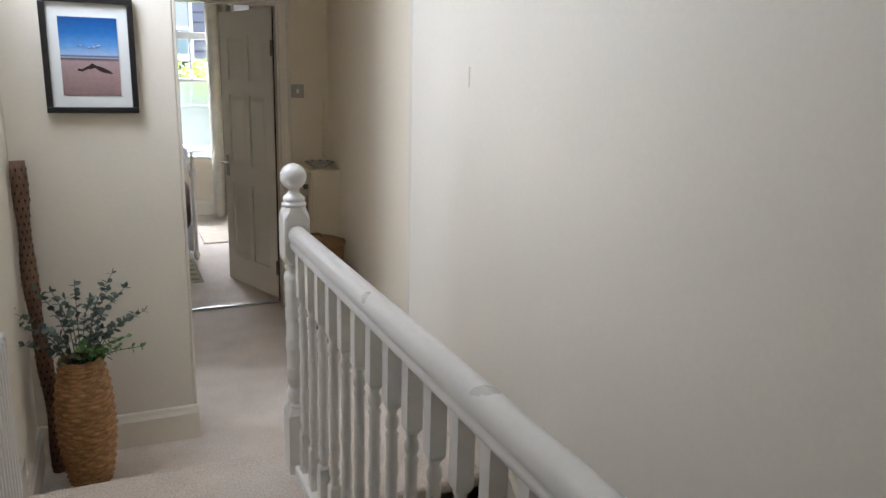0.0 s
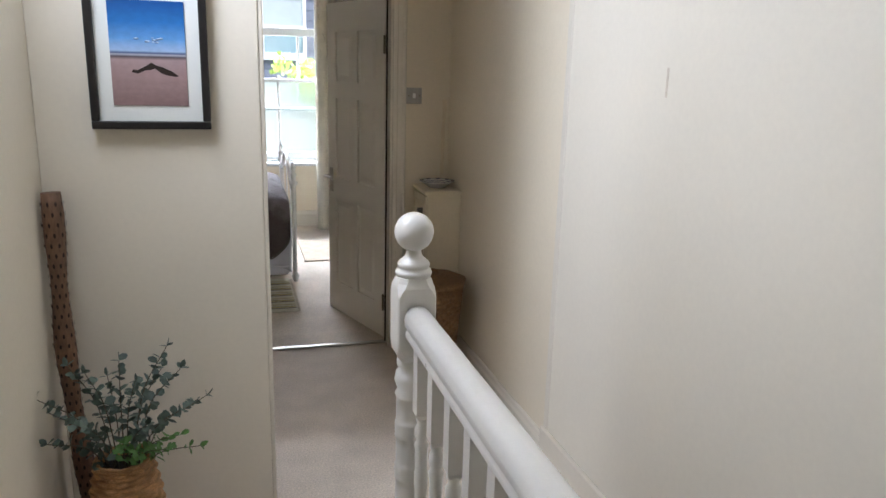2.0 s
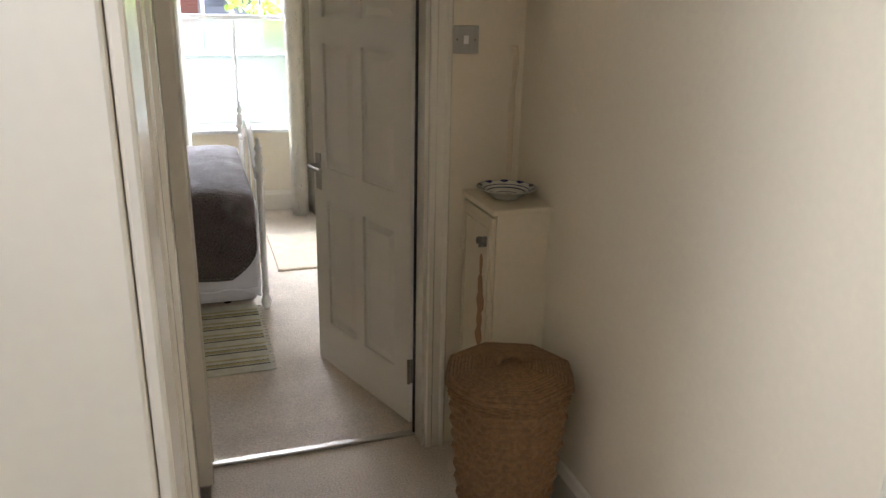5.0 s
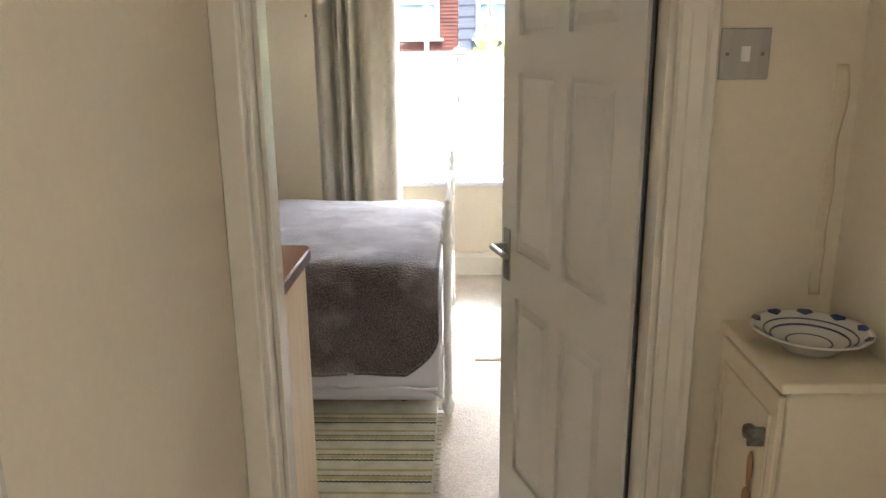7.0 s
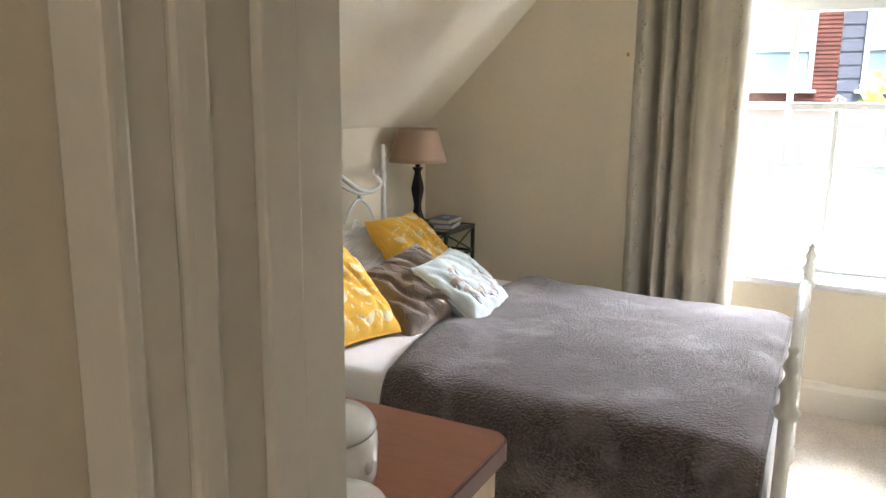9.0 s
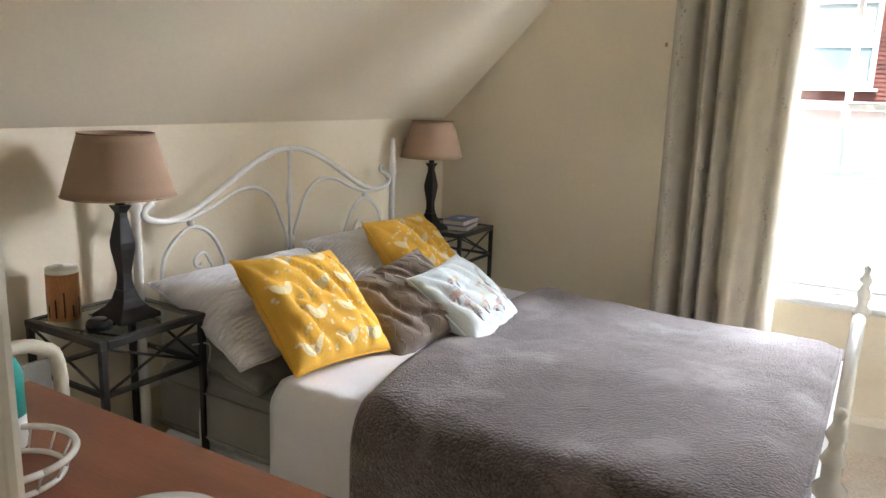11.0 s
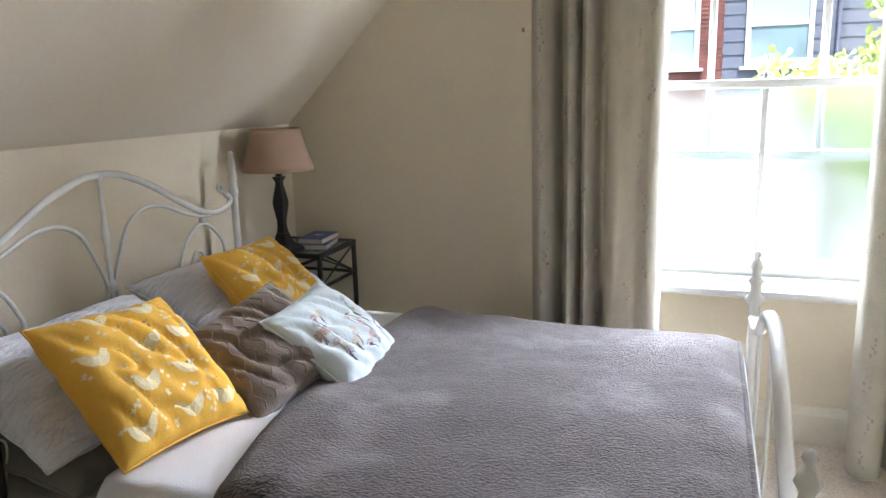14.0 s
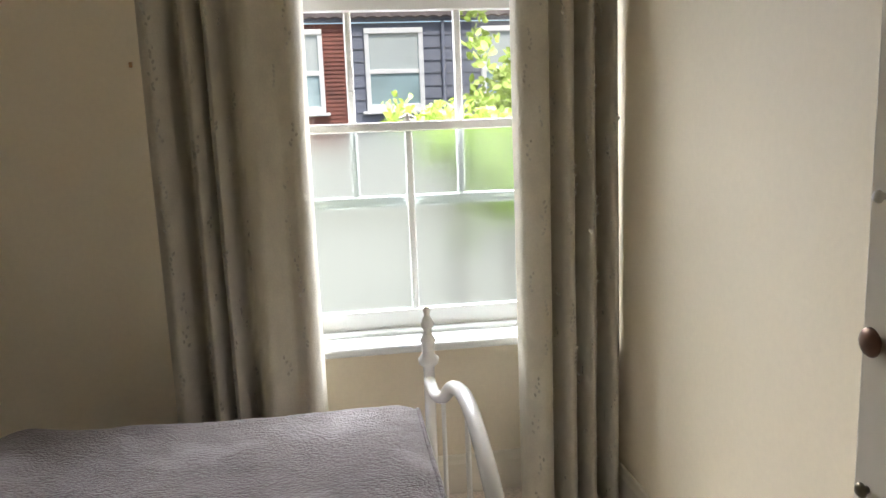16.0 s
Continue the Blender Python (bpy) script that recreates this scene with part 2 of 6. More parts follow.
M_TEAL = mat("teal_bottle_plastic", (0.02, 0.33, 0.30), 0.3, var=0.03, bump=0)
M_MESHFABRIC = mat("grey_chair_mesh", (0.35, 0.34, 0.32), 0.9, var=0.25, fine=400, bump=0.5)
M_CREAMPLASTIC = mat("cream_enamel", (0.74, 0.70, 0.60), 0.35, var=0.03, bump=0)
M_BRONZE = mat("aged_bronze_knob", (0.20, 0.12, 0.085), 0.35, 0.9, var=0.15, bump=0)
M_HEAP = mat("grey_fleece_slipper", (0.27, 0.23, 0.21), 1.0, var=0.25, scale=20, bump=1.0, fine=120, sheen=0.6)


def print_material():
    """The beach photograph: sky, cloud, sea line and sand by height on the print."""
    m = M_SKYPRINT
    m.use_nodes = True
    n, l = m.node_tree.nodes, m.node_tree.links
    b = n["Principled BSDF"]
    b.inputs["Roughness"].default_value = 0.35
    tc, sep = n.new("ShaderNodeTexCoord"), n.new("ShaderNodeSeparateXYZ")
    l.new(tc.outputs["Generated"], sep.inputs[0])
    r = n.new("ShaderNodeValToRGB")
    e = r.color_ramp.elements
    e[0].position, e[0].color = 0.0, (0.26, 0.17, 0.165, 1)
    e[1].position, e[1].color = 1.0, (0.012, 0.075, 0.27, 1)
    for p, c in ((0.30, (0.36, 0.25, 0.245)), (0.44, (0.40, 0.29, 0.29)), (0.47, (0.08, 0.06, 0.07)), (0.49, (0.45, 0.47, 0.55)), (0.505, (0.05, 0.08, 0.2)),
                 (0.525, (0.36, 0.5, 0.72)), (0.64, (0.13, 0.32, 0.66)), (0.8, (0.03, 0.16, 0.46))):
        x = e.new(p)
        x.color = (*c, 1)
    l.new(sep.outputs["Z"], r.inputs[0])
    ns = n.new("ShaderNodeTexNoise")
    ns.inputs["Scale"].default_value, ns.inputs["Detail"].default_value = 9, 6
    mp = n.new("ShaderNodeMapping")
    mp.inputs["Scale"].default_value = (1, 1, 2.2)
    l.new(tc.outputs["Generated"], mp.inputs[0])
    l.new(mp.outputs[0], ns.inputs["Vector"])
    mr = n.new("ShaderNodeMapRange")
    mr.inputs["From Min"].default_value, mr.inputs["From Max"].default_value = 0.35, 0.7
    mr.inputs["To Min"].default_value, mr.inputs["To Max"].default_value = 0.93, 1.07
    l.new(ns.outputs[0], mr.inputs[0])
    sc = n.new("ShaderNodeVectorMath")
    sc.operation = "SCALE"
    l.new(r.outputs[0], sc.inputs[0])
    l.new(mr.outputs[0], sc.inputs["Scale"])
    l.new(sc.outputs[0], b.inputs["Base Color"])


print_material()


def ribbed(name, color):
    """Seersucker cotton: fine ribs across the cloth."""
    m = mat(name, color, 0.9, var=0.02, scale=8, bump=0.2, fine=200, sheen=0.2, spec=0.2)
    n, l = m.node_tree.nodes, m.node_tree.links
    tc, wv, bp = n.new("ShaderNodeTexCoord"), n.new("ShaderNodeTexWave"), n.new("ShaderNodeBump")
    wv.bands_direction = "Y"
    wv.inputs["Scale"].default_value, wv.inputs["Distortion"].default_value, wv.inputs["Detail Scale"].default_value = 20, 2.5, 3.0
    bp.inputs["Strength"].default_value, bp.inputs["Distance"].default_value = 0.6, 0.006
    l.new(tc.outputs["Object"], wv.inputs["Vector"])
    l.new(wv.outputs["Fac"], bp.inputs["Height"])
    l.new(bp.outputs[0], n["Principled BSDF"].inputs["Normal"])
    return m


M_RIBBED = ribbed("ribbed_white_cotton", (0.79, 0.80, 0.86))


def see_light(m, color, amount):
    """Lets some daylight through a cloth."""
    n, l = m.node_tree.nodes, m.node_tree.links
    t, mix = n.new("ShaderNodeBsdfTranslucent"), n.new("ShaderNodeMixShader")
    t.inputs[0].default_value = (*color, 1)
    mix.inputs[0].default_value = amount
    l.new(n["Principled BSDF"].outputs[0], mix.inputs[1])
    l.new(t.outputs[0], mix.inputs[2])
    l.new(mix.outputs[0], n["Material Output"].inputs[0])


see_light(M_CURTAIN, (0.55, 0.50, 0.38), 0.12)
see_light(M_CROWN, (0.34, 0.46, 0.08), 0.3)
see_light(M_SHADE, (0.5, 0.34, 0.22), 0.08)

# ---- mesh helpers ----


def box(bm, x0, x1, y0, y1, z0, z1, bevel=0.0, seg=2):
    """An axis-aligned box, with its edges rounded."""
    vs = [bm.verts.new((x, y, z)) for x in (x0, x1) for y in (y0, y1) for z in (z0, z1)]
    fs = [bm.faces.new([vs[i] for i in q]) for q in ((0, 1, 3, 2), (4, 6, 7, 5), (0, 4, 5, 1), (2, 3, 7, 6), (0, 2, 6, 4), (1, 5, 7, 3))]
    if bevel:
        bmesh.ops.bevel(bm, geom=list({e for f in fs for e in f.edges}), offset=bevel, segments=seg, affect="EDGES", profile=0.5)
    return bm


def boxed(*args, **kw):
    return box(bmesh.new(), *args, **kw)


def lathe(bm, profile, cx=0.0, cy=0.0, seg=24, turn=0.0):
    """A turned shape: rings of (radius, z), closed where the radius is 0."""
    rings = []
    for r, z in profile:
        if r < 1e-5:
            rings.append([bm.verts.new((cx, cy, z))])
        else:
            rings.append([bm.verts.new((cx + r * math.cos(turn + 2 * math.pi * i / seg), cy + r * math.sin(turn + 2 * math.pi * i / seg), z)) for i in range(seg)])
    for a, b in zip(rings, rings[1:]):
        for i in range(seg):
            j = (i + 1) % seg
            if len(a) == 1 and len(b) == 1:
                continue
            if len(a) == 1:
                bm.faces.new((a[0], b[j], b[i])).smooth = True
            elif len(b) == 1:
                bm.faces.new((a[i], a[j], b[0])).smooth = True
            else:
                bm.faces.new((a[i], a[j], b[j], b[i])).smooth = True
    for ring in (rings[0], rings[-1]):
        if len(ring) > 1:
            bm.faces.new(ring)
    return bm


def smooth_line(pts, steps=6):
    """A Catmull-Rom line through the points."""
    p = [Vector(q) for q in pts]
    p = [p[0] * 2 - p[1]] + p + [p[-1] * 2 - p[-2]]
    out = []
    for i in range(1, len(p) - 2):
        a, b, c, d = p[i - 1:i + 3]
        for k in range(steps):
            t = k / steps
            out.append(0.5 * (2 * b + (c - a) * t + (2 * a - 5 * b + 4 * c - d) * t * t + (3 * b - a - 3 * c + d) * t ** 3))
    return out + [p[-2]]


def tube(bm, pts, r, seg=10, steps=6, taper=None):
    """A round rod along a smooth line."""
    line = smooth_line(pts, steps) if steps > 1 else [Vector(q) for q in pts]
    rings, up = [], None
    for i, q in enumerate(line):
        t = (line[min(i + 1, len(line) - 1)] - line[max(i - 1, 0)]).normalized()
        if up is None:
            up = Vector((0, 0, 1)) if abs(t.z) < 0.9 else Vector((1, 0, 0))
        side = t.cross(up).normalized()
        up = side.cross(t).normalized()
        k = r if taper is None else r * (1 + (taper - 1) * i / (len(line) - 1))
        rings.append([bm.verts.new(q + k * (math.cos(2 * math.pi * j / seg) * side + math.sin(2 * math.pi * j / seg) * up)) for j in range(seg)])
    for a, b in zip(rings, rings[1:]):
        for j in range(seg):
            bm.faces.new((a[j], a[(j + 1) % seg], b[(j + 1) % seg], b[j])).smooth = True
    bm.faces.new(rings[0])
    bm.faces.new(rings[-1])
    return bm


def grid(bm, nu, nv, f, smooth=True):
    """A sheet: f(u, v) for u, v from 0 to 1."""
    rows = [[bm.verts.new(f(i / nu, j / nv)) for j in range(nv + 1)] for i in range(nu + 1)]
    for i in range(nu):
        for j in range(nv):
            bm.faces.new((rows[i][j], rows[i + 1][j], rows[i + 1][j + 1], rows[i][j + 1])).smooth = smooth
    return bm


def extrude(bm, outline, axis, a, b):
    """A closed outline of pairs, drawn out along an axis from a to b."""
    put = {"x": lambda p, k: (k, p[0], p[1]), "y": lambda p, k: (p[0], k, p[1]), "z": lambda p, k: (p[0], p[1], k)}[axis]
    lo, hi = [bm.verts.new(put(p, a)) for p in outline], [bm.verts.new(put(p, b)) for p in outline]
    for i in range(len(outline)):
        j = (i + 1) % len(outline)
        bm.faces.new((lo[i], lo[j], hi[j], hi[i]))
    bm.faces.new(lo)
    bm.faces.new(hi)
    return bm


def mesh(name, bm, material):
    bmesh.ops.recalc_face_normals(bm, faces=bm.faces)
    me = bpy.data.meshes.new(name)
    bm.to_mesh(me)
    bm.free()
    me.materials.append(material)
    return me


def structure(name, bm, material, label, category):
    return tagged(new(name, mesh(name, bm, material)), label, category, kind="structure")


def thing(name, base, label, category, group=""):
    ob = new(name)
    ob.empty_display_size = 0.05
    ob.location = base
    return tagged(ob, label, category, group)


def part(name, bm, material, parent, label=""):
    """One mesh under a thing or a part, in its parent's own coordinates."""
    ob = new(name, mesh(name, bm, material))
    ob.parent = parent
    return tagged(ob, label)


def shift(bm, x, y, z):
    bmesh.ops.translate(bm, verts=bm.verts, vec=(x, y, z))
    return bm


def solid(ob, thickness, offset=-1):
    s = ob.modifiers.new("thickness", "SOLIDIFY")
    s.thickness, s.offset = thickness, offset
    return ob

# ---- the large structure ----
# floors: upper landing, lower hall and bedroom, both carpeted
structure("floor_landing", box(boxed(-0.36, 0.60, -2.2, 2.60, -0.02, 0.168), -0.36, 0.60, 2.56, 2.635, 0.13, 0.17, bevel=0.018, seg=3), M_CARPET,
          "beige carpeted upper landing with a rounded step edge", "floor")
bm = boxed(0.26, 1.36, 2.46, 5.02, -0.2, 0.0)
box(bm, -0.36, 0.26, 2.55, 3.2, -0.2, 0.0)
structure("floor_hall", bm, M_CARPET, "worn beige carpet of the lower hall", "floor")
structure("floor_bedroom", boxed(-1.6, 1.5, 5.02, 8.6, -0.2, 0.003), M_CARPET, "beige carpet of the bedroom", "floor")
structure("floor_side_room", boxed(-1.5, 0.259, 3.35, 4.75, -0.2, -0.002), M_WORN, "brown floor of the side room", "floor")

# staircase going down beside the landing
stairs = thing("staircase", (0.96, 2.46, -0.2), "carpeted stairs going down beside the balustrade", "stairs")
stairs["kind"] = "structure"
for i in range(12):
    z = -0.185 * (i + 1)
    bm = boxed(-0.34, 0.37, -0.235 * (i + 1), -0.235 * i + 0.02, z - 0.05 + 0.2, z + 0.2, bevel=0.014)
    box(bm, -0.34, 0.37, -0.235 * i, -0.235 * i + 0.02, z + 0.2, z + 0.185 + 0.155)
    part("stair_step", bm, M_CARPET, stairs)
part("nosing", boxed(-0.36, 0.37, -0.03, 0.03, 0.145, 0.203, bevel=0.02, seg=4), M_CARPET, stairs)

# landing walls
bm = boxed(-0.56, -0.36, -2.4, 2.2, -0.2, 3.1)
for a in ((-0.56, -0.36, 2.2, 3.05, -0.2, 2.1), (-0.56, -0.36, 2.2, 3.05, 2.95, 3.1), (-0.56, -0.36, 3.05, 3.35, -0.2, 3.1)):
    box(bm, *a)
structure("wall_landing_west", bm, M_LANDING, "pale cream landing wall with a high window opening", "wall")
structure("wall_landing_south", boxed(-0.36, 1.33, -2.4, -2.2, -2.6, 3.1), M_LANDING, "plain cream wall behind the landing", "wall")
structure("wall_picture", boxed(-0.36, 0.252, 3.2, 3.34, -0.2, 3.1, bevel=0.004), M_LANDING, "cream wall end that carries the framed picture", "wall")
bm = boxed(0.10, 0.222, 4.015, 4.978, -0.2, 2.8)
box(bm, 0.10, 0.222, 3.34, 4.015, 2.02, 2.8)
structure("wall_hall_west", bm, M_WALL, "cream hall wall with an open doorway", "wall")
structure("wall_stairs_east", boxed(1.322, 1.55, -2.2, 3.385, -2.6, 3.1, bevel=0.004), M_LANDING, "pale stairwell wall, slightly proud of the hall wall", "wall")
# low strip at the wall step, coloured darker in place of its shade
bead = [(1.3225, 3.345), (1.3185, 3.350), (1.3185, 3.380), (1.3225, 3.386)]
structure("trim_wall_bead", extrude(bmesh.new(), bead, "z", 0.236, 3.1), M_STEPSHADE, "low strip where the wall steps back, its shade put into the colour", "strip")
structure("wall_hall_east", boxed(1.345, 1.56, 3.385, 5.05, -0.2, 2.8), M_WALL, "cream hall wall", "wall")
structure("wall_stair_side", boxed(0.56, 0.60, -2.2, 2.46, -2.6, -0.03), M_LANDING, "wall under the landing edge", "wall")
structure("bulkhead", boxed(-0.36, 1.56, 3.35, 3.40, 2.8, 3.1), M_LANDING, "plastered drop above the hall", "wall")
structure("ceiling_landing", boxed(-0.56, 1.55, -2.4, 3.35, 3.1, 3.2), M_CEIL, "plain landing ceiling", "ceiling")
structure("ceiling_hall", boxed(-1.6, 1.55, 3.35, 5.15, 2.8, 2.9), M_CEIL, "plain hall ceiling", "ceiling")
# side room behind the hall doorway
bm = boxed(-1.6, -1.5, 3.34, 3.88, -0.2, 2.8)
for a in ((-1.6, -1.5, 4.42, 4.85, -0.2, 2.8), (-1.6, -1.5, 3.88, 4.42, -0.2, 1.0), (-1.6, -1.5, 3.88, 4.42, 2.0, 2.8)):
    box(bm, *a)
box(bm, -1.5, 0.12, 4.75, 4.85, -0.2, 2.8)
box(bm, -1.5, -0.36, 3.24, 3.34, -0.2, 2.8)
structure("wall_side_room", bm, M_SASH, "white walls of the side room", "wall")

# wall between hall and bedroom, with the door opening
JL, JR, HEAD = 0.265, 1.010, 1.985
bm = boxed(JR + 0.025, 1.55, 4.93, 5.05, -0.2, 2.8)
box(bm, 0.252, JR + 0.025, 4.93, 5.05, HEAD + 0.025, 2.8)
box(bm, -1.7, 0.24, 5.051, 5.13, -0.2, 2.8)
box(bm, 0.24, JR, 5.051, 5.13, HEAD + 0.025, 2.8)
structure("wall_bedroom_south", bm, M_WALL, "cream wall between the hall and the bedroom", "wall")
WX, EX = -1.47, 1.36
structure("wall_bedroom_west", boxed(WX - 0.2, WX, 5.13, 8.42, -0.2, 1.33), M_WALL, "low cream knee wall behind the bed", "wall")
structure("wall_bedroom_east", boxed(EX, EX + 0.2, 5.05, 8.42, -0.2, 2.55), M_WALL, "cream bedroom wall beside the window", "wall")
bm = boxed(-1.7, 0.0, 8.42, 8.68, -0.2, 2.55)
box(bm, 1.26, 1.7, 8.42, 8.68, -0.2, 2.55)
box(bm, 0.0, 1.26, 8.42, 8.68, -0.2, 0.625)
box(bm, 0.0, 1.26, 8.42, 8.68, 2.29, 2.55)
structure("wall_bedroom_north", bm, M_WALL, "cream window wall of the bedroom", "wall")
# sloping ceiling over the bed, running into the flat one with a soft bend
bend = [(q.x, q.z) for q in smooth_line([(WX, 0, 1.315), (-1.26, 0, 1.52), (-1.05, 0, 1.73), (-0.83, 0, 1.955), (-0.62, 0, 2.165), (-0.44, 0, 2.325), (-0.24, 0, 2.44), (0.02, 0, 2.495), (0.4, 0, 2.50)], 8)]
outl = [(WX - 0.2, 1.20)] + bend + [(1.7, 2.50), (1.7, 2.62), (-0.25, 2.62), (WX - 0.2, 1.55)]
bm = extrude(bmesh.new(), outl, "y", 5.05, 8.60)
for f in bm.faces:
    f.smooth = len(f.verts) == 4 and abs(f.normal.y) < 0.1
ceiling = structure("ceiling_bedroom", bm, M_CEIL, "cream sloping attic ceiling over the bed", "ceiling")
for e in ceiling.data.edges:
    e.use_edge_sharp = ceiling.data.vertices[e.vertices[0]].co.y == ceiling.data.vertices[e.vertices[1]].co.y
# two roof slabs, out of view, added to shut out sun and sky
structure("roof", extrude(bmesh.new(), [(-2.2, 1.0), (-0.2, 3.3), (1.9, 3.3), (1.9, 3.4), (-0.3, 3.4), (-2.3, 1.1)], "y", 5.2, 8.9), M_ROOF, "unseen roof slab added to keep sunlight out of the bedroom", "roof")
structure("roof_light_block", boxed(-1.7, 1.7, -2.5, 5.18, 3.22, 3.32), M_ROOF, "unseen slab added to keep sunlight out of the landing and hall", "roof")

# skirting boards
def skirting(name, a, b, facing, h=0.155):
    """A skirting board from a to b along a wall; facing is its outward direction."""
    along = "x" if facing[0] == "y" else "y"
    s = -1 if facing[1] == "-" else 1
    k = a[0] if along == "y" else a[1]
    prof = [(k, -0.01), (k + s * 0.018, -0.01), (k + s * 0.018, h - 0.035), (k + s * 0.013, h - 0.02), (k + s * 0.010, h - 0.006), (k + s * 0.006, h), (k, h)]
    u0, u1 = (a[0], b[0]) if along == "x" else (a[1], b[1])
    structure(name, extrude(bmesh.new(), prof, along, u0, u1), M_GLOSS, "white gloss skirting board", "skirting")


skirting("baseboard_picture", (-0.36, 3.2), (0.27, 3.2), "y-", 0.152)
skirting("baseboard_hall_east", (1.345, 3.385), (1.345, 4.93), "x-", 0.17)
skirting("baseboard_landing_low", (-0.36, 2.64), (-0.36, 3.18), "x+", 0.155)
skirting("baseboard_north", (WX, 8.42), (EX, 8.42), "y-", 0.16)
skirting("baseboard_east", (EX, 5.1), (EX, 8.40), "x-", 0.16)
skirting("baseboard_west", (WX, 5.2), (WX, 8.40), "x+", 0.16)
structure("baseboard_landing", boxed(-0.36, -0.342, -2.2, 2.62, 0.16, 0.32, bevel=0.004), M_GLOSS, "white gloss skirting board on the landing", "skirting")
structure("stair_string", boxed(1.302, 1.322, 2.42, 3.38, 0.0, 0.235, bevel=0.005), M_GLOSS, "white string board where the stairs arrive", "skirting")
bm = extrude(bmesh.new(), [(2.46, -0.03), (2.46, 0.235), (2.40, 0.235), (-0.5, -2.05), (-0.5, -2.35)], "x", 1.302, 1.322)
structure("stair_string_slope", bm, M_GLOSS, "white sloping string board of the stairs", "skirting")

# door lining, stops and moulded architraves
def architrave(name, lx, rx, head, y, s, w=0.085):
    """Moulded frame round an opening in a wall whose face is at y; s: the way it faces."""
    prof = [(0, 0), (0, 0.014), (0.006, 0.018), (0.020, 0.018), (0.026, 0.013), (0.050, 0.013), (0.056, 0.020), (w - 0.006, 0.022), (w, 0.016), (w, 0)]
    bm = bmesh.new()
    rings = []
    for px, pz, dx, dz in ((lx, 0.0, -1, 0), (lx, head, -1, 1), (rx, head, 1, 1), (rx, 0.0, 1, 0)):
        rings.append([bm.verts.new((px + dx * p, y + s * q, pz + dz * p)) for p, q in prof])
    for a, b in zip(rings, rings[1:]):
        for i in range(len(prof)):
            j = (i + 1) % len(prof)
            bm.faces.new((a[i], a[j], b[j], b[i]))
    bm.faces.new(rings[0])
    bm.faces.new(rings[-1])
    structure(name, bm, M_GLOSS, "white gloss moulded door architrave", "architrave")


architrave("trim_door_hall", JL - 0.012, JR + 0.012, HEAD + 0.012, 4.93, -1, 0.072)
bm = boxed(0.2225, JL, 4.979, 5.128, 0, HEAD)
box(bm, 0.2225, 0.270, 4.900, 4.915, 0, HEAD + 0.06, bevel=0.004)
box(bm, 0.2225, 0.264, 4.915, 4.950, 0, HEAD + 0.06, bevel=0.002)
box(bm, 0.2225, 0.272, 4.950, 4.978, 0, HEAD + 0.06, bevel=0.006)
box(bm, JR, JR + 0.024, 4.932, 5.048, 0, HEAD + 0.024)
box(bm, JL, JR, 4.932, 5.048, HEAD, HEAD + 0.024)
box(bm, JL, JL + 0.012, 5.02, 5.06, 0, HEAD, bevel=0.003)
structure("trim_door_lining", bm, M_GLOSS, "white gloss door lining with stops", "door frame")
# black strip stands for the deep shade in the gap beside the door
structure("trim_door_gap_shade", boxed(JR - 0.009, JR - 0.0005, 5.004, 5.02, 0, HEAD, bevel=0.003), M_BLACKPLASTIC, "black strip standing for the shade in the hinge gap", "seal")
structure("trim_door_room", box(boxed(JL - 0.085, JL - 0.012, 5.13, 5.146, 0, HEAD + 0.07, bevel=0.006), JR + 0.04, JR + 0.11, 5.05, 5.062, 0, HEAD + 0.07, bevel=0.004),
          M_GLOSS, "white gloss architrave on the bedroom side", "architrave")
structure("threshold_bar", boxed(JL, JR, 5.000, 5.030, 0.0, 0.013, bevel=0.005), M_BRIGHT, "narrow metal carpet bar in the doorway", "threshold")
# frame of the hall side doorway
bm = boxed(0.085, 0.226, 3.985, 4.014, 0, 2.0, bevel=0.003)
box(bm, 0.105, 0.15, 3.970, 3.985, 0, 2.0, bevel=0.003)
box(bm, 0.085, 0.226, 3.342, 3.365, 0, 2.0, bevel=0.003)
box(bm, 0.085, 0.226, 3.365, 3.985, 1.975, 2.0, bevel=0.003)
structure("trim_side_doorway", bm, M_GLOSS, "white gloss lining of the side doorway", "door frame")
bm = extrude(bmesh.new(), [(0.2222, 4.000), (0.236, 4.000), (0.240, 4.006), (0.240, 4.045), (0.233, 4.055), (0.231, 4.110), (0.238, 4.120), (0.247, 4.130), (0.249, 4.158), (0.244, 4.172), (0.2222, 4.172)], "z", 0, 2.10)
box(bm, 0.2222, 0.244, 3.36, 3.999, 2.0, 2.10, bevel=0.005)
structure("trim_side_architrave", bm, M_GLOSS, "white gloss moulded architrave of the side doorway", "architrave")
structure("trim_wall_corner", boxed(0.2522, 0.266, 3.203, 3.339, 0, 2.08, bevel=0.004), M_GLOSS, "white painted edge board on the wall end", "architrave")
for px_, z in ((0.185, 0.90), (0.125, 1.02)):
    sp = thing("strike_plate", (px_, 3.9848, z), "small steel strike plate screwed to the door lining", "strike plate", "strike plates")
    part("plate", boxed(-0.025, 0.025, -0.002, 0.0, -0.03, 0.03), M_STEEL, sp)
    # raised dark block in place of the shade in the latch hole
    part("latch_hole", boxed(-0.008, 0.012, -0.0035, -0.0022, -0.014, 0.014), M_DARKHOLE, sp)
    for k in (-0.022, 0.022):
        part("screw", boxed(-0.004, 0.004, -0.0035, -0.002, k - 0.004, k + 0.004), M_BRASS, sp)

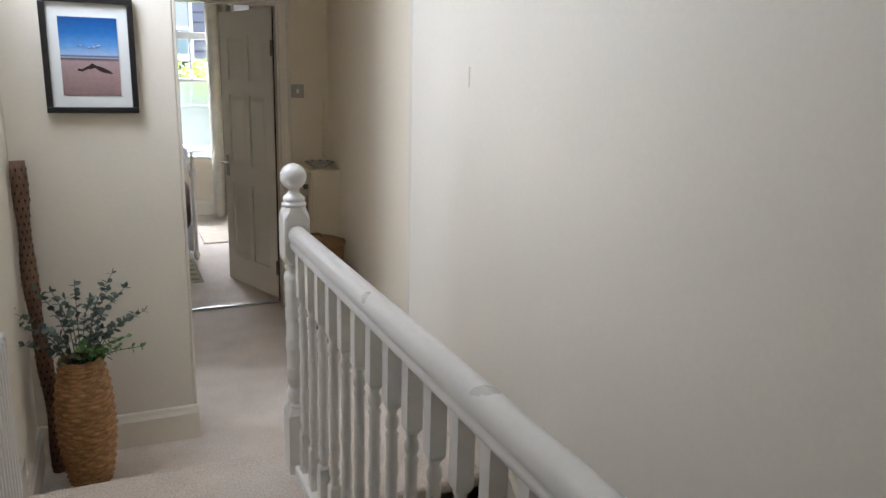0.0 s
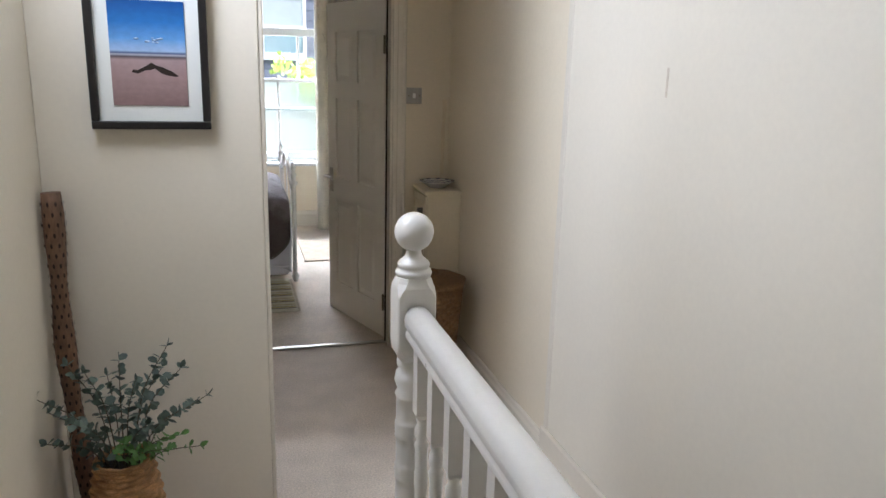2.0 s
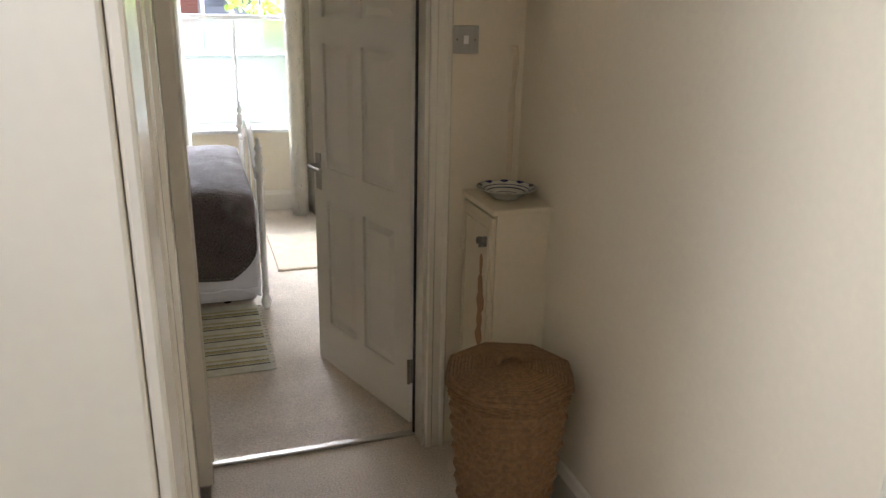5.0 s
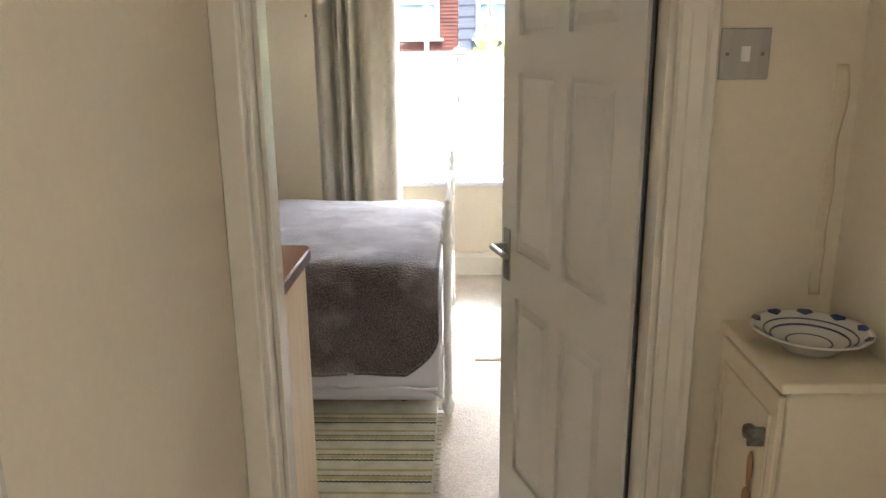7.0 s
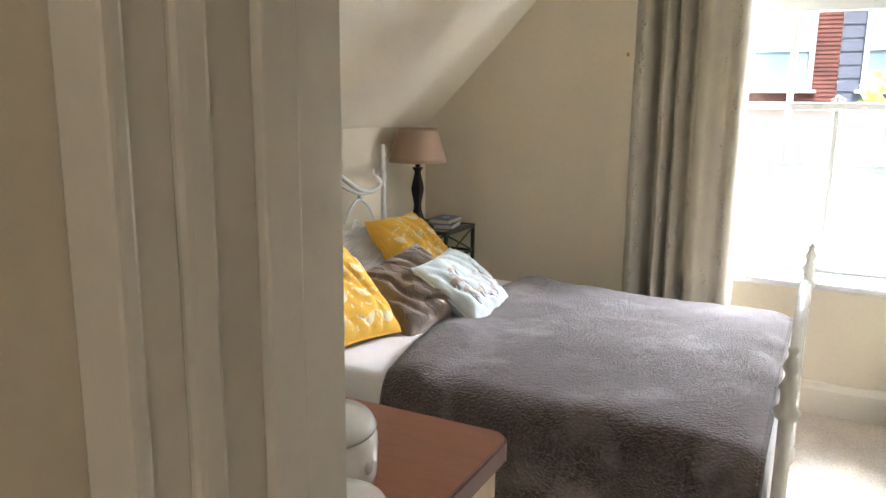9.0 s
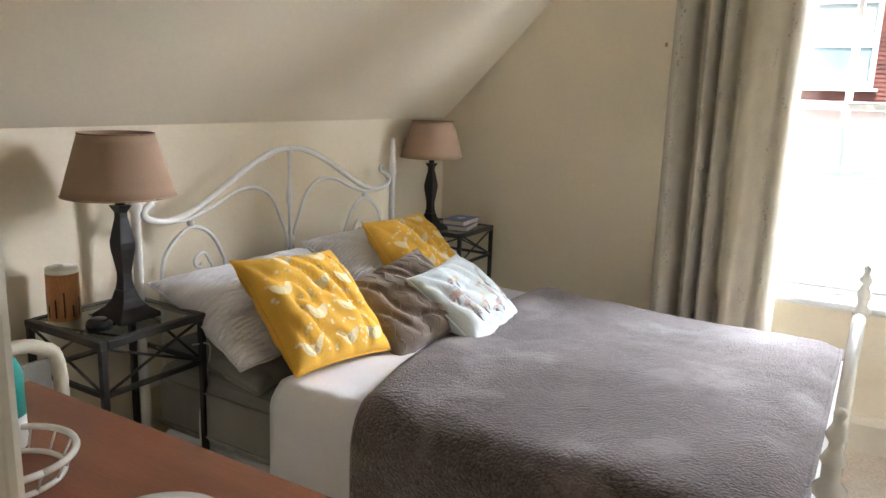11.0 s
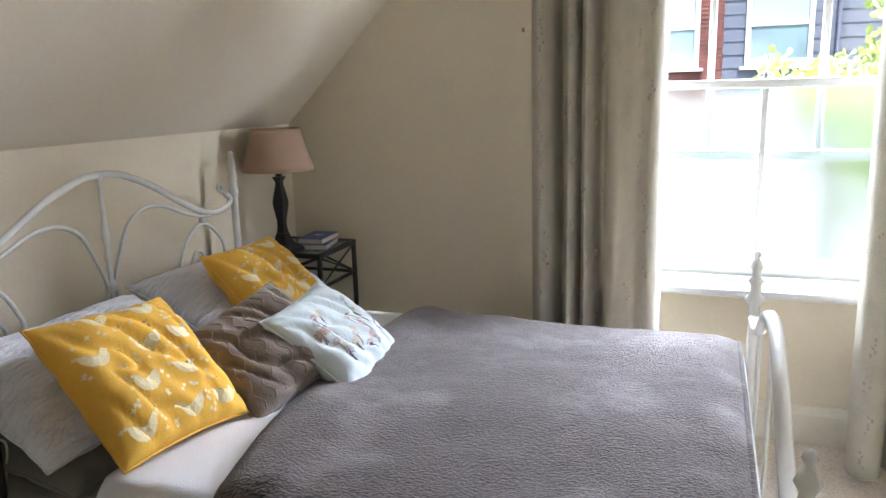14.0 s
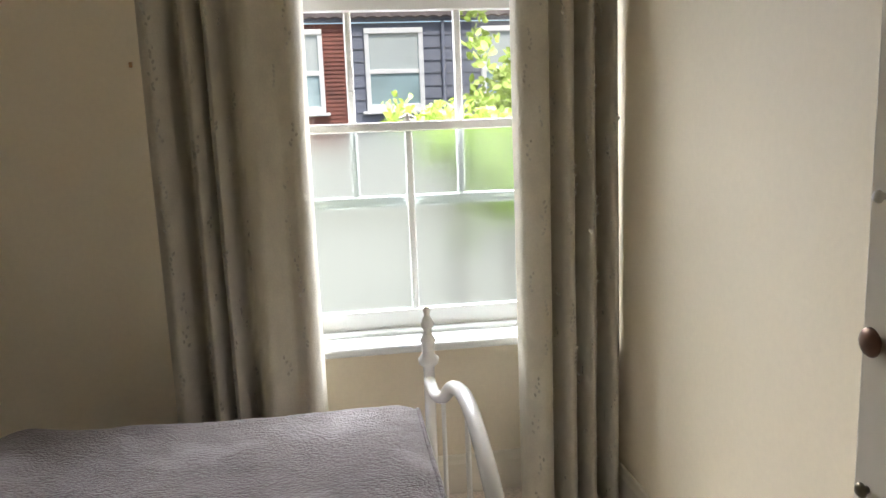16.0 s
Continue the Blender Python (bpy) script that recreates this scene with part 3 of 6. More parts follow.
# bedroom door: six raised panels, standing open
door = thing("door_1", (JR + 0.034, 5.098, 0.008), "white painted six-panel bedroom door standing open", "door")
door["kind"] = "structure"
DW, DH, DT = 0.715, 1.972, 0.036
door.rotation_euler = (0, 0, radians(109.3))
bm = bmesh.new()
xs, zs = (0, 0.105, 0.325, 0.39, 0.61, DW), (0, 0.2, 0.76, 0.90, 1.40, 1.50, 1.80, DH)
for x0, x1 in ((xs[0], xs[1]), (xs[2], xs[3]), (xs[4], xs[5])):
    box(bm, x0, x1, 0, DT, 0, DH)
for z0, z1 in ((zs[0], zs[1]), (zs[2], zs[3]), (zs[4], zs[5]), (zs[6], zs[7])):
    for x0, x1 in ((xs[1], xs[2]), (xs[3], xs[4])):
        box(bm, x0, x1, 0, DT, z0, z1)
part("door_frame", bm, M_DOOR, door)
for z0, z1 in ((zs[1], zs[2]), (zs[3], zs[4]), (zs[5], zs[6])):
    for x0, x1 in ((xs[1], xs[2]), (xs[3], xs[4])):
        bm = boxed(x0, x1, 0.012, DT - 0.012, z0, z1)
        for s in (0, 1):
            ya, yb = (0.012, 0.003) if s == 0 else (DT - 0.012, DT - 0.003)
            o = [bm.verts.new((x, ya, z)) for x, z in ((x0 + 0.014, z0 + 0.014), (x1 - 0.014, z0 + 0.014), (x1 - 0.014, z1 - 0.014), (x0 + 0.014, z1 - 0.014))]
            q = [bm.verts.new((x, yb, z)) for x, z in ((x0 + 0.04, z0 + 0.04), (x1 - 0.04, z0 + 0.04), (x1 - 0.04, z1 - 0.04), (x0 + 0.04, z1 - 0.04))]
            for i in range(4):
                bm.faces.new((o[i], o[(i + 1) % 4], q[(i + 1) % 4], q[i]))
            bm.faces.new(q)
        part("panel", bm, M_DOOR, door)
for y0, s in ((DT, 1), (0.0, -1)):
    h = part("handle_plate", boxed(DW - 0.068, DW - 0.026, min(y0, y0 + s * 0.006), max(y0, y0 + s * 0.006), 0.80, 0.955, bevel=0.002), M_STEEL, door, "brushed steel handle plate")
    part("lever", tube(bmesh.new(), [(DW - 0.047, y0, 0.905), (DW - 0.047, y0 + s * 0.045, 0.905), (DW - 0.065, y0 + s * 0.052, 0.905), (DW - 0.15, y0 + s * 0.05, 0.90)], 0.009, 8, 4), M_STEEL, h)
for z in (0.22, 1.72):
    part("hinge", tube(box(bmesh.new(), -0.002, 0.001, 0.0, 0.034, z - 0.05, z + 0.05), [(0, DT + 0.006, z - 0.05), (0, DT + 0.006, z + 0.05)], 0.006, 8, 1), M_BRASS, door, "dull metal hinge")

# sash window
win = thing("window_1", (0.63, 8.5, 0.63), "white timber sash window, upper sash lowered, lower panes frosted", "window")
win["kind"] = "structure"


def sash(z0, z1, y, bars, glassmat, bottom, top):
    part("sash_stile", boxed(-0.61, -0.565, y, y + 0.04, z0, z1, bevel=0.004), M_SASH, win)
    part("sash_stile", boxed(0.565, 0.61, y, y + 0.04, z0, z1, bevel=0.004), M_SASH, win)
    part("bottom_rail", boxed(-0.565, 0.565, y, y + 0.04, z0, z0 + bottom, bevel=0.005), M_SASH, win)
    part("top_rail", boxed(-0.565, 0.565, y, y + 0.04, z1 - top, z1, bevel=0.005), M_SASH, win)
    for b in bars:
        part("glazing_bar", boxed(b - 0.0135, b + 0.0135, y + 0.004, y + 0.036, z0 + bottom, z1 - top, bevel=0.005), M_SASH, win)
    edges = [-0.565, *bars, 0.565]
    for a, b in zip(edges, edges[1:]):
        pane = part("pane", boxed(a + 0.01, b - 0.01, y + 0.017, y + 0.021, z0 + bottom - 0.004, z1 - top + 0.004), glassmat, win)
        pane.visible_shadow = False


sash(0.035, 0.835, -0.03, (0.0,), M_FROST, 0.085, 0.035)
sash(0.515, 1.315, 0.025, (-0.204, 0.204), M_GLASS, 0.04, 0.075)
bm = boxed(-0.63, -0.61, -0.08, 0.14, 0.0, 1.66)
box(bm, 0.61, 0.63, -0.08, 0.14, 0.0, 1.66)
box(bm, -0.61, 0.61, -0.08, 0.14, 1.62, 1.66)
box(bm, -0.61, 0.61, -0.08, 0.18, 0.0, 0.03)
part("window_frame", bm, M_SASH, win)
part("stop_bead", boxed(-0.61, 0.61, -0.075, -0.035, 0.03, 0.05, bevel=0.004), M_SASH, win)
part("window_sill", boxed(-0.70, 0.70, -0.215, -0.04, 0.0, 0.034, bevel=0.012, seg=3), M_SASH, win)
lock = part("sash_lock", lathe(bmesh.new(), [(0.018, 0.835), (0.018, 0.842), (0.008, 0.848), (0.010, 0.862), (0, 0.868)], 0.0, 0.0, 12), M_STEEL, win, "bright metal sash fastener")
part("lock_arm", tube(bmesh.new(), [(-0.03, 0.0, 0.845), (0.0, 0.0, 0.856), (0.03, 0.0, 0.845)], 0.005, 8, 4), M_STEEL, lock)

# street outside: ground, facing terrace, tree
structure("ground", boxed(-400, 400, 8.7, 400, -3.2, -3.0), M_ASPHALT, "street far below the window", "road")
FY = 20.0


def facing_house(x0, name, label):
    """One terrace house across the street, its front at FY: x0 to x0 + 6.3."""
    h = thing(name, (x0, FY, -3.0), label, "house", "facing terrace")
    part("front_wall", boxed(0, 6.3, 0.05, 4.0, 0, 6.35), M_RENDER, h)
    for half, m, nm in ((0, M_TILE, "hung_tile_row"), (1, M_SLATE, "clad_board")):
        xa, xb = (0.0, 2.5) if half == 0 else (2.51, 6.29)
        k = 28 if half == 0 else 9
        for i in range(k):
            za, zb = 4.25 + i * 2.1 / k, 4.25 + (i + 1) * 2.1 / k
            bm = extrude(bmesh.new(), [(0.05, za), (0.0, za), (0.03, zb), (0.05, zb)], "x", xa, xb)
            part(nm, bm, m, h)
    part("brick_band", boxed(0, 2.5, 0.0, 0.05, 4.08, 4.25), M_BRICK, h)
    part("low_wall", boxed(0, 2.5, 0.0, 0.05, 0.0, 4.075), M_RENDER, h)
    part("ground_wall", boxed(2.51, 6.29, 0.0, 0.05, 0.0, 4.25), M_RENDER, h)
    for wx in (1.0, 2.87, 5.08):
        w = part("window", boxed(wx + 0.06, wx + 1.04, 0.0, 0.035, 4.8, 6.15), M_PANE, h)
        bm = boxed(wx, wx + 1.1, -0.08, -0.0, 6.15, 6.25, bevel=0.01)
        box(bm, wx, wx + 0.09, -0.06, 0.04, 4.74, 6.15, bevel=0.01)
        box(bm, wx + 1.01, wx + 1.1, -0.06, 0.04, 4.74, 6.15, bevel=0.01)
        box(bm, wx + 0.09, wx + 1.01, -0.05, 0.04, 5.42, 5.5, bevel=0.01)
        box(bm, wx + 0.09, wx + 1.01, -0.06, 0.04, 4.74, 4.86, bevel=0.01)
        part("window_frame", bm, M_UPVC, w)
        part("blind", boxed(wx + 0.1, wx + 1.0, -0.012, -0.004, 5.5, 6.15), M_BLIND, w)
        part("sill", boxed(wx - 0.08, wx + 1.18, -0.14, 0.04, 4.68, 4.74, bevel=0.01), M_UPVC, w)
    part("gutter", boxed(0, 6.3, -0.12, 0.0, 6.36, 6.46, bevel=0.03), M_SLATE, h)
    part("downpipe", tube(bmesh.new(), [(4.35, -0.05, 0), (4.35, -0.05, 6.4)], 0.035, 8, 1), M_SLATE, h)
    for i in range(14):
        ya, za = -0.2 + i * 0.28, 6.42 + i * 0.2
        bm = bmesh.new()
        grid(bm, 84, 1, lambda u, v: (u * 6.3, ya + v * 0.34, za + v * 0.24 + 0.035 * abs(math.sin(u * 28 * math.pi))), smooth=False)
        solid(part("roof_tile_row", bm, M_ROOF, h), 0.03)
    return h


first = facing_house(-1.92, "terrace_house", "terrace house with grey boards, brown hung tiles and white windows")
for k in (-2, -1, 1, 2):
    copy_thing(first, pose(-1.92 + 6.3 * k, FY, -3.0))

tree = thing("tree", (2.45, 14.6, -3.0), "young street tree with bright yellow-green leaves", "tree")
bm = tube(bmesh.new(), [(0, 0, 0), (0.05, 0, 1.8), (0, 0.05, 3.2), (0.06, 0, 4.6)], 0.10, 8, 4, 0.25)
for i in range(11):
    a, z = i * 2.4, 2.5 + i * 0.17
    tube(bm, [(0.02, 0, z), (0.4 * math.cos(a), 0.4 * math.sin(a), z + 0.35), (0.8 * math.cos(a), 0.8 * math.sin(a), z + 0.5)], 0.025, 6, 3, 0.3)
part("trunk", bm, M_BARK, tree)
rng = random.Random(4)


def leaf(bm, c, d, n, length, width):
    """One small leaf of two bent halves."""
    d, n = d.normalized(), n.normalized()
    s = d.cross(n).normalized()
    v = [bm.verts.new(c + d * (length * a) + s * (width * b) + n * (length * e)) for a, b, e in
         ((0, 0, 0), (0.35, 0.5, 0.08), (0.75, 0.4, 0.06), (1, 0, -0.04), (0.75, -0.4, 0.06), (0.35, -0.5, 0.08), (0.5, 0, -0.02))]
    for i in range(6):
        bm.faces.new((v[i], v[(i + 1) % 6], v[6])).smooth = True


def rand_dir(r):
    v = Vector((r.gauss(0, 1), r.gauss(0, 1), r.gauss(0, 1)))
    return v.normalized()


bm = bmesh.new()
for k in range(100):
    c = Vector((0, 0, 4.3)) + Vector((rng.gauss(0, 0.30), rng.gauss(0, 0.30), rng.gauss(0, 0.52)))
    for i in range(42):
        leaf(bm, c + rand_dir(rng) * rng.uniform(0.02, 0.24), rand_dir(rng), rand_dir(rng), rng.uniform(0.09, 0.15), 0.07)
tagged(part("crown", bm, M_CROWN, tree), kind="stuff")
shrub = thing("bush", (1.60, 13.6, -3.0), "tall yellow-green bush top below the window", "bush")
bm = bmesh.new()
for k in range(46):
    c = Vector((rng.gauss(0, 0.24), rng.gauss(0, 0.25), 4.28 + rng.gauss(0, 0.14)))
    for i in range(30):
        leaf(bm, c + rand_dir(rng) * rng.uniform(0.02, 0.18), rand_dir(rng), rand_dir(rng), rng.uniform(0.08, 0.12), 0.055)
tagged(part("crown", bm, M_CROWN, shrub), kind="stuff")
part("stem", tube(bmesh.new(), [(0, 0, 0), (0.05, 0, 2.0), (0, 0, 4.1)], 0.06, 8, 4, 0.4), M_BARK, shrub)

# ---- landing and hall ----
# balustrade: newel with ball, handrail, balusters, base rail
newel = thing("newel_post", (0.552, 2.475, 0.0), "white turned newel post with a ball finial", "newel post")
def square_turn(bm, w, z0, z1, cham=0.012):
    """A square block with chamfered ends."""
    h = w / 2
    rings = []
    for r, z in ((h - cham, z0), (h, z0 + cham * 2), (h, z1 - cham * 2), (h - cham, z1)):
        rings.append([bm.verts.new((sx * r, sy * r, z)) for sx, sy in ((-1, -1), (1, -1), (1, 1), (-1, 1))])
    for a, b in zip(rings, rings[1:]):
        for i in range(4):
            bm.faces.new((a[i], a[(i + 1) % 4], b[(i + 1) % 4], b[i]))
    bm.faces.new(rings[0])
    bm.faces.new(rings[-1])


bm = bmesh.new()
square_turn(bm, 0.088, 0.0, 0.42)
part("foot_block", bm, M_RAIL, newel)
prof = [(0.030, 0.41), (0.036, 0.425), (0.036, 0.435), (0.030, 0.44), (0.038, 0.455), (0.040, 0.47), (0.032, 0.49), (0.030, 0.50)]
for zc in (0.55, 0.66, 0.77):
    prof += [(0.036, zc - 0.04), (0.036, zc - 0.022)]
    for j in range(4):
        prof += [(0.0395, zc - 0.018 + j * 0.011), (0.0365, zc - 0.0125 + j * 0.011)]
    prof += [(0.036, zc + 0.03)]
prof += [(0.036, 0.85), (0.040, 0.86), (0.033, 0.872), (0.041, 0.895), (0.038, 0.915), (0.030, 0.925), (0.036, 0.935), (0.036, 0.945), (0.03, 0.955)]
part("turned_shaft", lathe(bmesh.new(), prof, seg=28), M_RAIL, newel)
bm = bmesh.new()
rings = []
for z, h, cut in ((0.948, 0.030, 0.012), (0.958, 0.037, 0.016), (0.968, 0.0425, 0.014), (0.985, 0.044, 0.006), (0.993, 0.044, 0.003), (1.108, 0.044, 0.003), (1.116, 0.044, 0.006), (1.128, 0.043, 0.013), (1.138, 0.040, 0.0165), (1.150, 0.036, 0.0149)):
    rings.append([bm.verts.new((a, b, z)) for a, b in ((h, cut - h), (h, h - cut), (h - cut, h), (cut - h, h), (-h, h - cut), (-h, cut - h), (cut - h, -h), (h - cut, -h))])
for a, b in zip(rings, rings[1:]):
    for i in range(8):
        bm.faces.new((a[i], a[(i + 1) % 8], b[(i + 1) % 8], b[i]))
bm.faces.new(rings[0])
bm.faces.new(rings[-1])
part("head_block", bm, M_RAIL, newel)
part("cap_moulding", lathe(bmesh.new(), [(0.034, 1.147), (0.040, 1.152), (0.0425, 1.158), (0.040, 1.164), (0.0345, 1.167), (0.036, 1.172), (0.0375, 1.178), (0.034, 1.184), (0.026, 1.190), (0.019, 1.198), (0.017, 1.207), (0.018, 1.215)], seg=28), M_RAIL, newel)
part("ball", lathe(bmesh.new(), [(0.0445 * math.sin(a), 1.252 - 0.0445 * math.cos(a)) for a in [math.pi * i / 16 for i in range(17)]], seg=28), M_RAIL, newel)

rail = thing("handrail", (0.552, 2.43, 1.01), "white gloss moulded handrail along the landing", "handrail")
half = [(0.0, 0.080), (0.016, 0.077), (0.027, 0.066), (0.031, 0.05), (0.029, 0.034), (0.023, 0.026), (0.027, 0.02), (0.027, 0.008), (0.022, 0.0)]
outline = half + [(-a, b) for a, b in reversed(half[1:])]
bm = extrude(bmesh.new(), outline, "y", -4.4, 0.0)
for f in bm.faces:
    f.smooth = len(f.verts) == 4
part("rail", bm, M_RAIL, rail)
part("base_rail", boxed(-0.03, 0.03, -4.4, -0.01, -0.84, -0.80, bevel=0.006), M_RAIL, rail)
bal = thing("baluster", (0.552, 2.37, 0.20), "white turned wooden baluster", "baluster", "balusters")
bm = bmesh.new()
square_turn(bm, 0.036, 0.0, 0.17, 0.006)
part("foot_block", bm, M_RAIL, bal)
prof = [(0.011, 0.165), (0.015, 0.175), (0.011, 0.185), (0.016, 0.20), (0.017, 0.212), (0.012, 0.228), (0.0145, 0.24)]
for zc in (0.30, 0.40, 0.50):
    prof += [(0.0145, zc - 0.03)] + [q for j in range(3) for q in ((0.0165, zc - 0.012 + j * 0.010), (0.0143, zc - 0.007 + j * 0.010))]
prof += [(0.0145, 0.57), (0.017, 0.58), (0.012, 0.59), (0.017, 0.605), (0.0165, 0.62), (0.011, 0.632), (0.0145, 0.642), (0.011, 0.652)]
part("turned_shaft", lathe(bmesh.new(), prof, seg=14), M_RAIL, bal)
bm = bmesh.new()
square_turn(bm, 0.036, 0.645, 0.815, 0.006)
part("head_block", bm, M_RAIL, bal)
for i in range(1, 30):
    copy_thing(bal, pose(0.552, 2.37 - 0.125 * i, 0.20))

# radiator on the landing wall
rad = thing("radiator", (-0.36, 1.4, 0.30), "white ribbed panel radiator on the landing wall", "radiator")
bm = bmesh.new()
prof = []
for i in range(33):
    y = -0.75 + i * 1.5 / 33
    prof += [(0.068, y), (0.068, y + 0.018), (0.058, y + 0.026), (0.058, y + 0.038)]
prof = [(0.045, -0.75)] + prof + [(0.068, 0.75), (0.045, 0.75)]
part("panel", extrude(bmesh.new(), prof, "z", 0.02, 0.60), M_WHITEPLASTIC, rad)
part("top_grille", boxed(0.02, 0.066, -0.75, 0.75, 0.60, 0.615, bevel=0.004), M_WHITEPLASTIC, rad)
part("bracket", boxed(0.0, 0.05, -0.5, -0.46, 0.1, 0.5), M_WHITEPLASTIC, rad)
part("bracket", boxed(0.0, 0.05, 0.46, 0.5, 0.1, 0.5), M_WHITEPLASTIC, rad)
valve = part("valve", tube(bmesh.new(), [(0.04, 0.75, 0.07), (0.04, 0.80, 0.07), (0.04, 0.80, 0.0), (0.04, 0.80, -0.13)], 0.009, 8, 2), M_STEEL, rad, "steel valve and pipe")
part("valve_cap", lathe(bmesh.new(), [(0.018, 0.075), (0.02, 0.08), (0.02, 0.125), (0.015, 0.135), (0, 0.136)], 0.04, 0.80, 14), M_WHITEPLASTIC, valve)

# framed picture
pic = thing("picture_frame", (-0.05, 3.2, 1.42), "black framed beach photograph with a pale mount", "picture")
PW, PH = 0.320, 0.425
for nm, a in (("frame_rail", (-PW / 2, PW / 2, -0.03, -0.002, 0, 0.022)), ("frame_rail", (-PW / 2, PW / 2, -0.03, -0.002, PH - 0.022, PH)),
              ("frame_stile", (-PW / 2, -PW / 2 + 0.022, -0.03, -0.002, 0.0225, PH - 0.0225)), ("frame_stile", (PW / 2 - 0.022, PW / 2, -0.03, -0.002, 0.0225, PH - 0.0225))):
    part(nm, boxed(*a, bevel=0.003), M_BLACKFRAME, pic)
part("mount", boxed(-PW / 2 + 0.02, PW / 2 - 0.02, -0.014, -0.006, 0.02, PH - 0.02), M_MOUNT, pic)
photo = part("photo", boxed(-0.100, 0.100, -0.0165, -0.0145, 0.066, 0.352), M_SKYPRINT, pic, "beach photograph with blue sky and driftwood")
bm = bmesh.new()
extrude(bm, [(-0.047, 0.158), (-0.042, 0.166), (-0.032, 0.163), (-0.015, 0.172), (-0.004, 0.178), (0.006, 0.185), (0.018, 0.178), (0.035, 0.173), (0.060, 0.162), (0.078, 0.149), (0.070, 0.147),
             (0.045, 0.151), (0.030, 0.157), (0.015, 0.169), (0.005, 0.165), (-0.012, 0.163), (-0.030, 0.154)], "y", -0.0171, -0.0166)
part("driftwood_print", bm, M_DARKHOLE, photo)
bm = bmesh.new()
rr = random.Random(9)
for i in range(9):
    x, z = rr.gauss(0.02, 0.022), 0.240 + rr.uniform(0, 0.016)
    lathe(bm, [(0, -0.0005), (rr.uniform(0.002, 0.006), 0), (0, 0.0005)], 0, 0, 8)
    bm.verts.ensure_lookup_table()
    for v in bm.verts[-10:]:
        v.co = Vector((x + v.co.x * 1.4, -0.0171 + v.co.z * 0.3, z + v.co.y * 0.6))
part("cloud_print", bm, M_CLOUD, photo)

# woven vase with eucalyptus
def woven(bm, prof, rows, cols, amp, oct_=False):
    """A basket wall: strands go over and under the uprights."""
    nv = rows * 4
    ns = cols * 3
    rings = []
    for i in range(nv + 1):
        t = i / nv * (len(prof) - 1)
        k = min(int(t), len(prof) - 2)
        r, z = [prof[k][j] + (prof[k + 1][j] - prof[k][j]) * (t - k) for j in (0, 1)]
        row = i // 4
        ring = []
        for j in range(ns):
            a = 2 * math.pi * j / ns
            rad_ = r
            if oct_:
                b = (a % (math.pi / 4)) - math.pi / 8
                rad_ = r * (0.1 + 0.9 * math.cos(math.pi / 8) / math.cos(b))
            wob = 0.10 * math.sin(7 * a + row * 1.7) * amp
            bulge = amp * math.sin(math.pi * (i % 4) / 4.0) * (0.55 + 0.45 * math.cos(math.pi * (j / 3 + row)))
            ring.append(bm.verts.new(((rad_ + bulge + wob) * math.cos(a), (rad_ + bulge + wob) * math.sin(a), z + wob * 0.5)))
        rings.append(ring)
    for a, b in zip(rings, rings[1:]):
        for j in range(ns):
            bm.faces.new((a[j], a[(j + 1) % ns], b[(j + 1) % ns], b[j])).smooth = True
    bm.faces.new(rings[0])
    return rings


def spline(prof, n):
    q = smooth_line([(a, 0, b) for a, b in prof], n)
    return [(v.x, v.z) for v in q]


vase = thing("woven_vase", (-0.165, 2.955, 0.0), "tall brown woven wicker floor vase on the carpet", "vase")
bm = bmesh.new()
rings = woven(bm, spline([(0.066, 0.0), (0.082, 0.06), (0.098, 0.18), (0.102, 0.28), (0.094, 0.40), (0.076, 0.50), (0.073, 0.515)], 6), 38, 20, 0.0095)
part("body", bm, M_WICKER, vase)
part("rim", tube(bmesh.new(), [(0.073 * math.cos(a), 0.073 * math.sin(a), 0.516 + 0.002 * math.sin(9 * a)) for a in [2 * math.pi * i / 32 for i in range(33)]], 0.006, 8, 1), M_WICKER, vase)
# dark disc below the rim stands for the shaded inside
part("inside", lathe(bmesh.new(), [(0.068, 0.49), (0.0, 0.488)], seg=20), M_DARKHOLE, vase)
plant = thing("eucalyptus_stems", (-0.165, 2.955, 0.49), "grey-green eucalyptus stems standing in the woven vase", "plant")
rng = random.Random(21)
stems = [(-0.20, -0.03, 0.24), (-0.13, 0.04, 0.30), (-0.07, -0.05, 0.31), (0.0, 0.05, 0.30), (0.05, -0.04, 0.27), (0.13, 0.03, 0.34), (0.17, -0.04, 0.30), (0.23, 0.03, 0.18),
         (0.20, -0.06, 0.20), (-0.17, -0.08, 0.13), (-0.19, 0.05, 0.16), (-0.10, -0.10, 0.19), (0.08, -0.10, 0.17), (-0.04, 0.09, 0.24), (0.11, 0.08, 0.26)]
fresh = [(0.06, -0.12, 0.10), (0.13, -0.10, 0.09), (0.21, -0.06, 0.07), (0.02, -0.12, 0.13), (0.16, -0.08, 0.12)]
